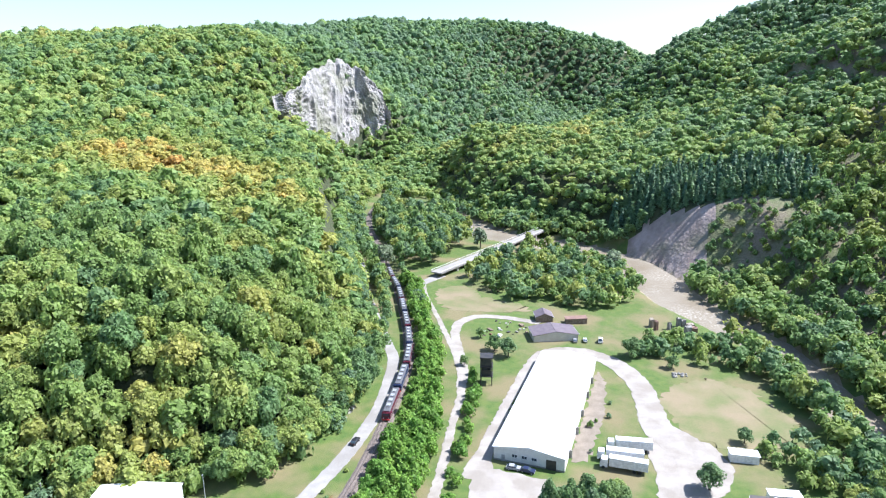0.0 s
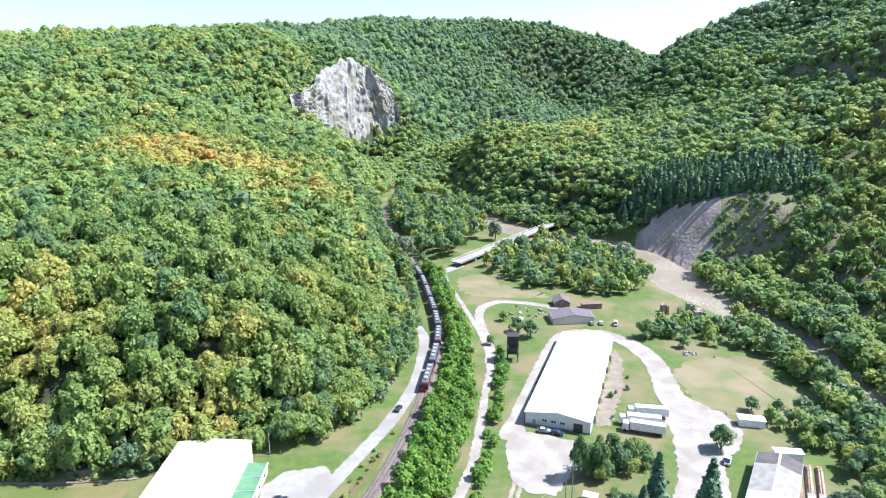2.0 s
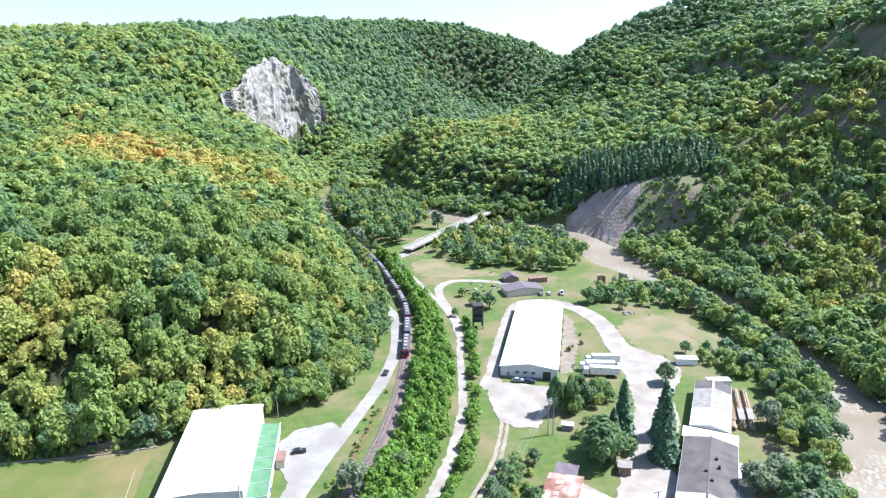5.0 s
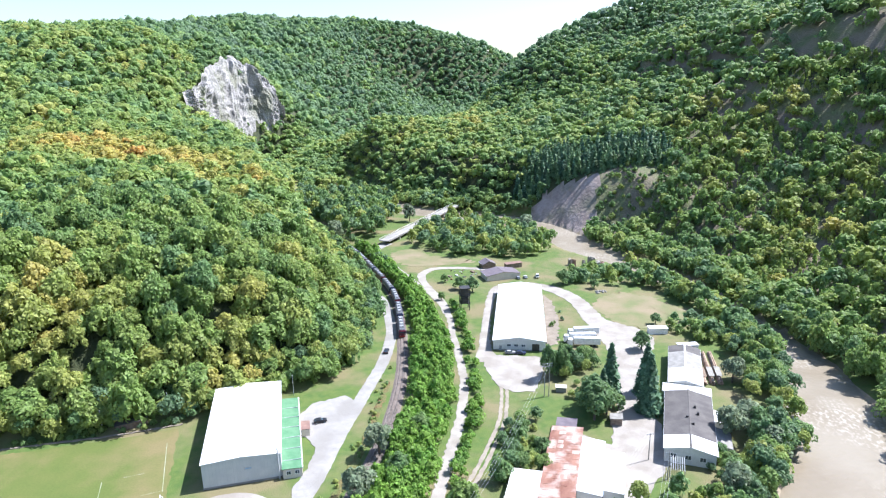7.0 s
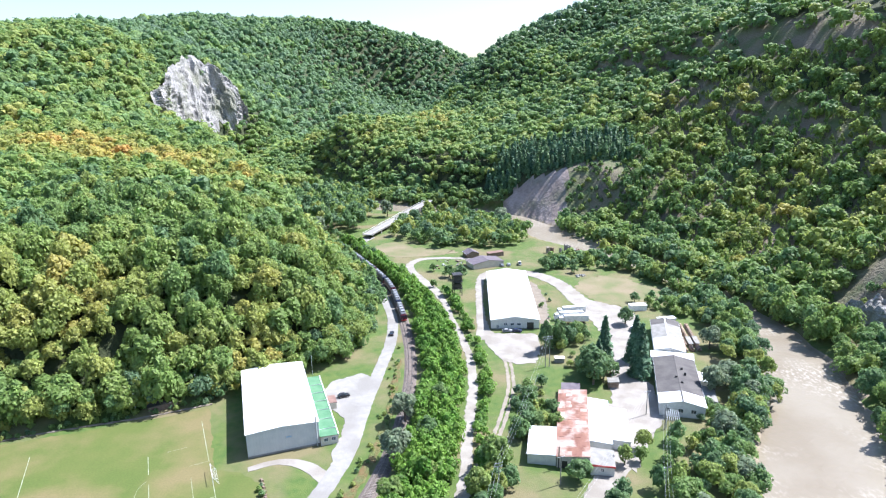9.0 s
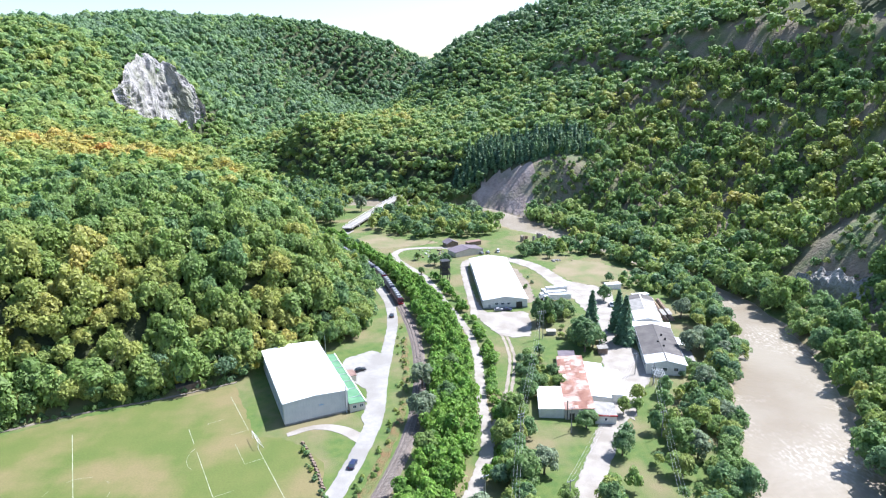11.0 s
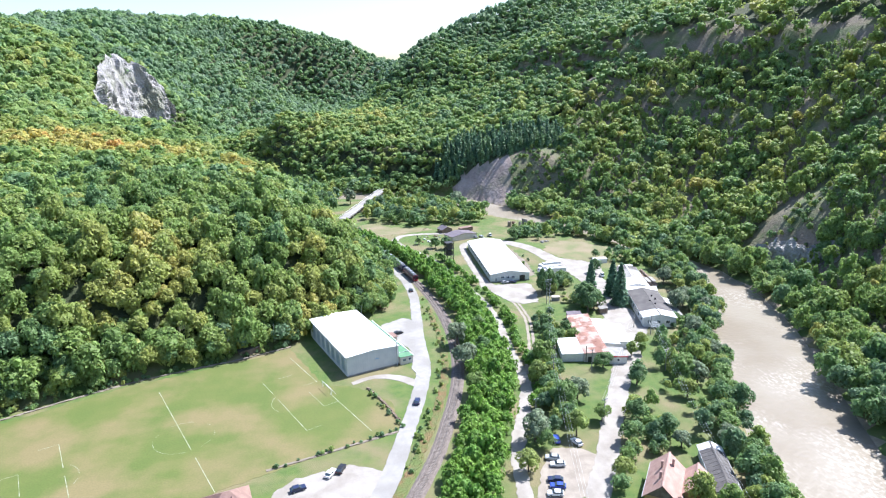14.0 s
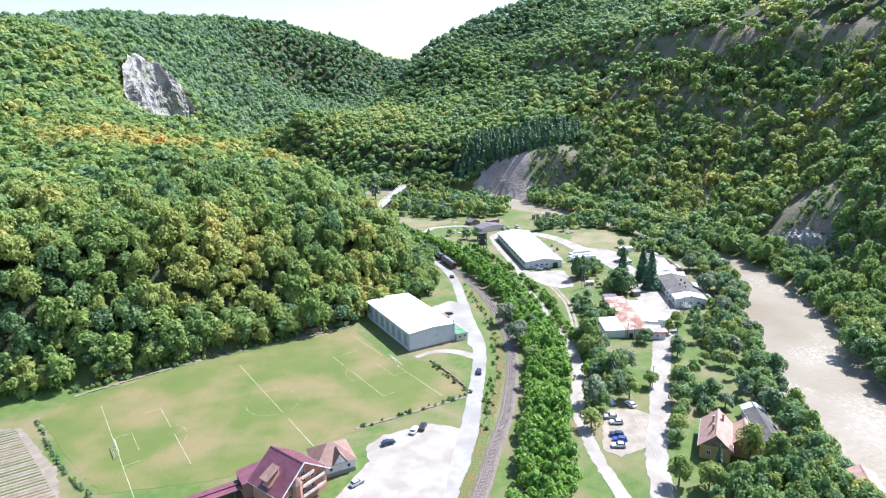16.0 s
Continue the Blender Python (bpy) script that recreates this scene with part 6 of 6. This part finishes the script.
for k in (-0.9, 0, 0.9):
    wire((-8 + k, 133.6, 12.8), (-30.5 + k, 53, 11.8), 2.5)
    wire((-30.5 + k, 53, 11.8), (-54 + k, -60, 12.5), 3)
    wire((20.2 + k, 97.5, 8.8), (-22.6 + k, 24.6, 8.8), 2)
    wire((23.6 + k, 88.5, 8.8), (14 + k, 56, 8.8), 1)
    wire((14 + k, 56, 8.8), (-10 + k, -40, 9), 3)


# ---- timber and clutter ----
krng = random.Random(17)
for x, y in ((46.0, 146), (48.9, 147), (51.8, 147.5), (54.7, 148)):
    t = thing("timber_stack", pose(x, y, 0, 0, 0, -7), "long stack of dark and pale timber beams", "timber", "timber stacks in the yard")
    for r in range(3):
        for k in range(4 - r):
            a = 0.52 * k + 0.26 * r
            part("log", rod((a, krng.uniform(-0.6, 0.6), 0.26 + 0.44 * r), (a + 0.1, 27 + krng.uniform(-1.5, 1), 0.26 + 0.44 * r), 0.25, 7), LOG, t)
    part("cover", box(-0.1, 1.9, 4, 12, 1.55, 1.62), WOOD if x < 50 else CONCRETE, t)
for i in range(26):
    x, y = krng.uniform(-64, -40), krng.uniform(264, 284)
    w = krng.uniform(0.4, 1.6)
    t = thing("scrap_piece", pose(x, y, 0.05, 0, 0, krng.uniform(0, 90)), "discarded board or scrap lying in the yard", "scrap", "scrap in the field yard")
    part("board", box(0, w, 0, w * krng.uniform(0.3, 2.2), 0, krng.uniform(0.15, 0.8), 0.03), krng.choice([WOOD, PAINT["white"], CONCRETE, RUST, DARK]), t)
for i in range(12):
    x, y = 25 + krng.uniform(-3, 3), 250 + krng.uniform(-3, 3)
    b = bmesh.new()
    bmesh.ops.create_icosphere(b, subdivisions=1, radius=krng.uniform(0.4, 0.9))
    for v in b.verts:
        v.co *= krng.uniform(0.7, 1.2)
    tagged(part("boulder", b, CONCRETE, at=pose(x, y, 0.2)), "pale broken stone in a heap", "stone", "stones on the meadow")
for i in range(34):
    bm = bmesh.new()
    a, b = Vector((-238 + i * 1.05 - 40, 40 - i * 1.4 - 22, 0)), Vector((-238 + i * 1.05, 36 - i * 1.4, 0))
    rod((a.x, a.y, 0.03), (b.x, b.y, 0.03), 0.32, 5, bm=bm)
    tagged(part("crop_row", bm, GRASS if i % 3 else SOIL), "low ridge of planted earth", "crop row", "rows of the tilled field", "structure")

# ---- sleepers, nearest stretch as pieces ----
SLP = None
step_run, acc = 0.62, 0.0
bed = bpy.data.objects["track_bed"]
fine_pts = curve_points(RAIL_LINE, 0.1)
count = 0
for a, b in zip(fine_pts, fine_pts[1:]):
    acc += (b - a).to_2d().length
    if acc < step_run:
        continue
    acc = 0.0
    if not (-38 < a.y < 120) or count > 298:
        continue
    d = (b - a).to_2d()
    if SLP is None:
        ob = part("sleeper", box(-1.25, 1.25, -0.13, 0.13, 0.30, 0.44), SLEEPER, bed)
        SLP = ob.data
    else:
        ob = new("sleeper", SLP)
        ob.parent = bed
    ob.matrix_basis = pose(a.x, a.y, 0.0, 0, 0, math.degrees(math.atan2(-d.x, d.y)))
    count += 1
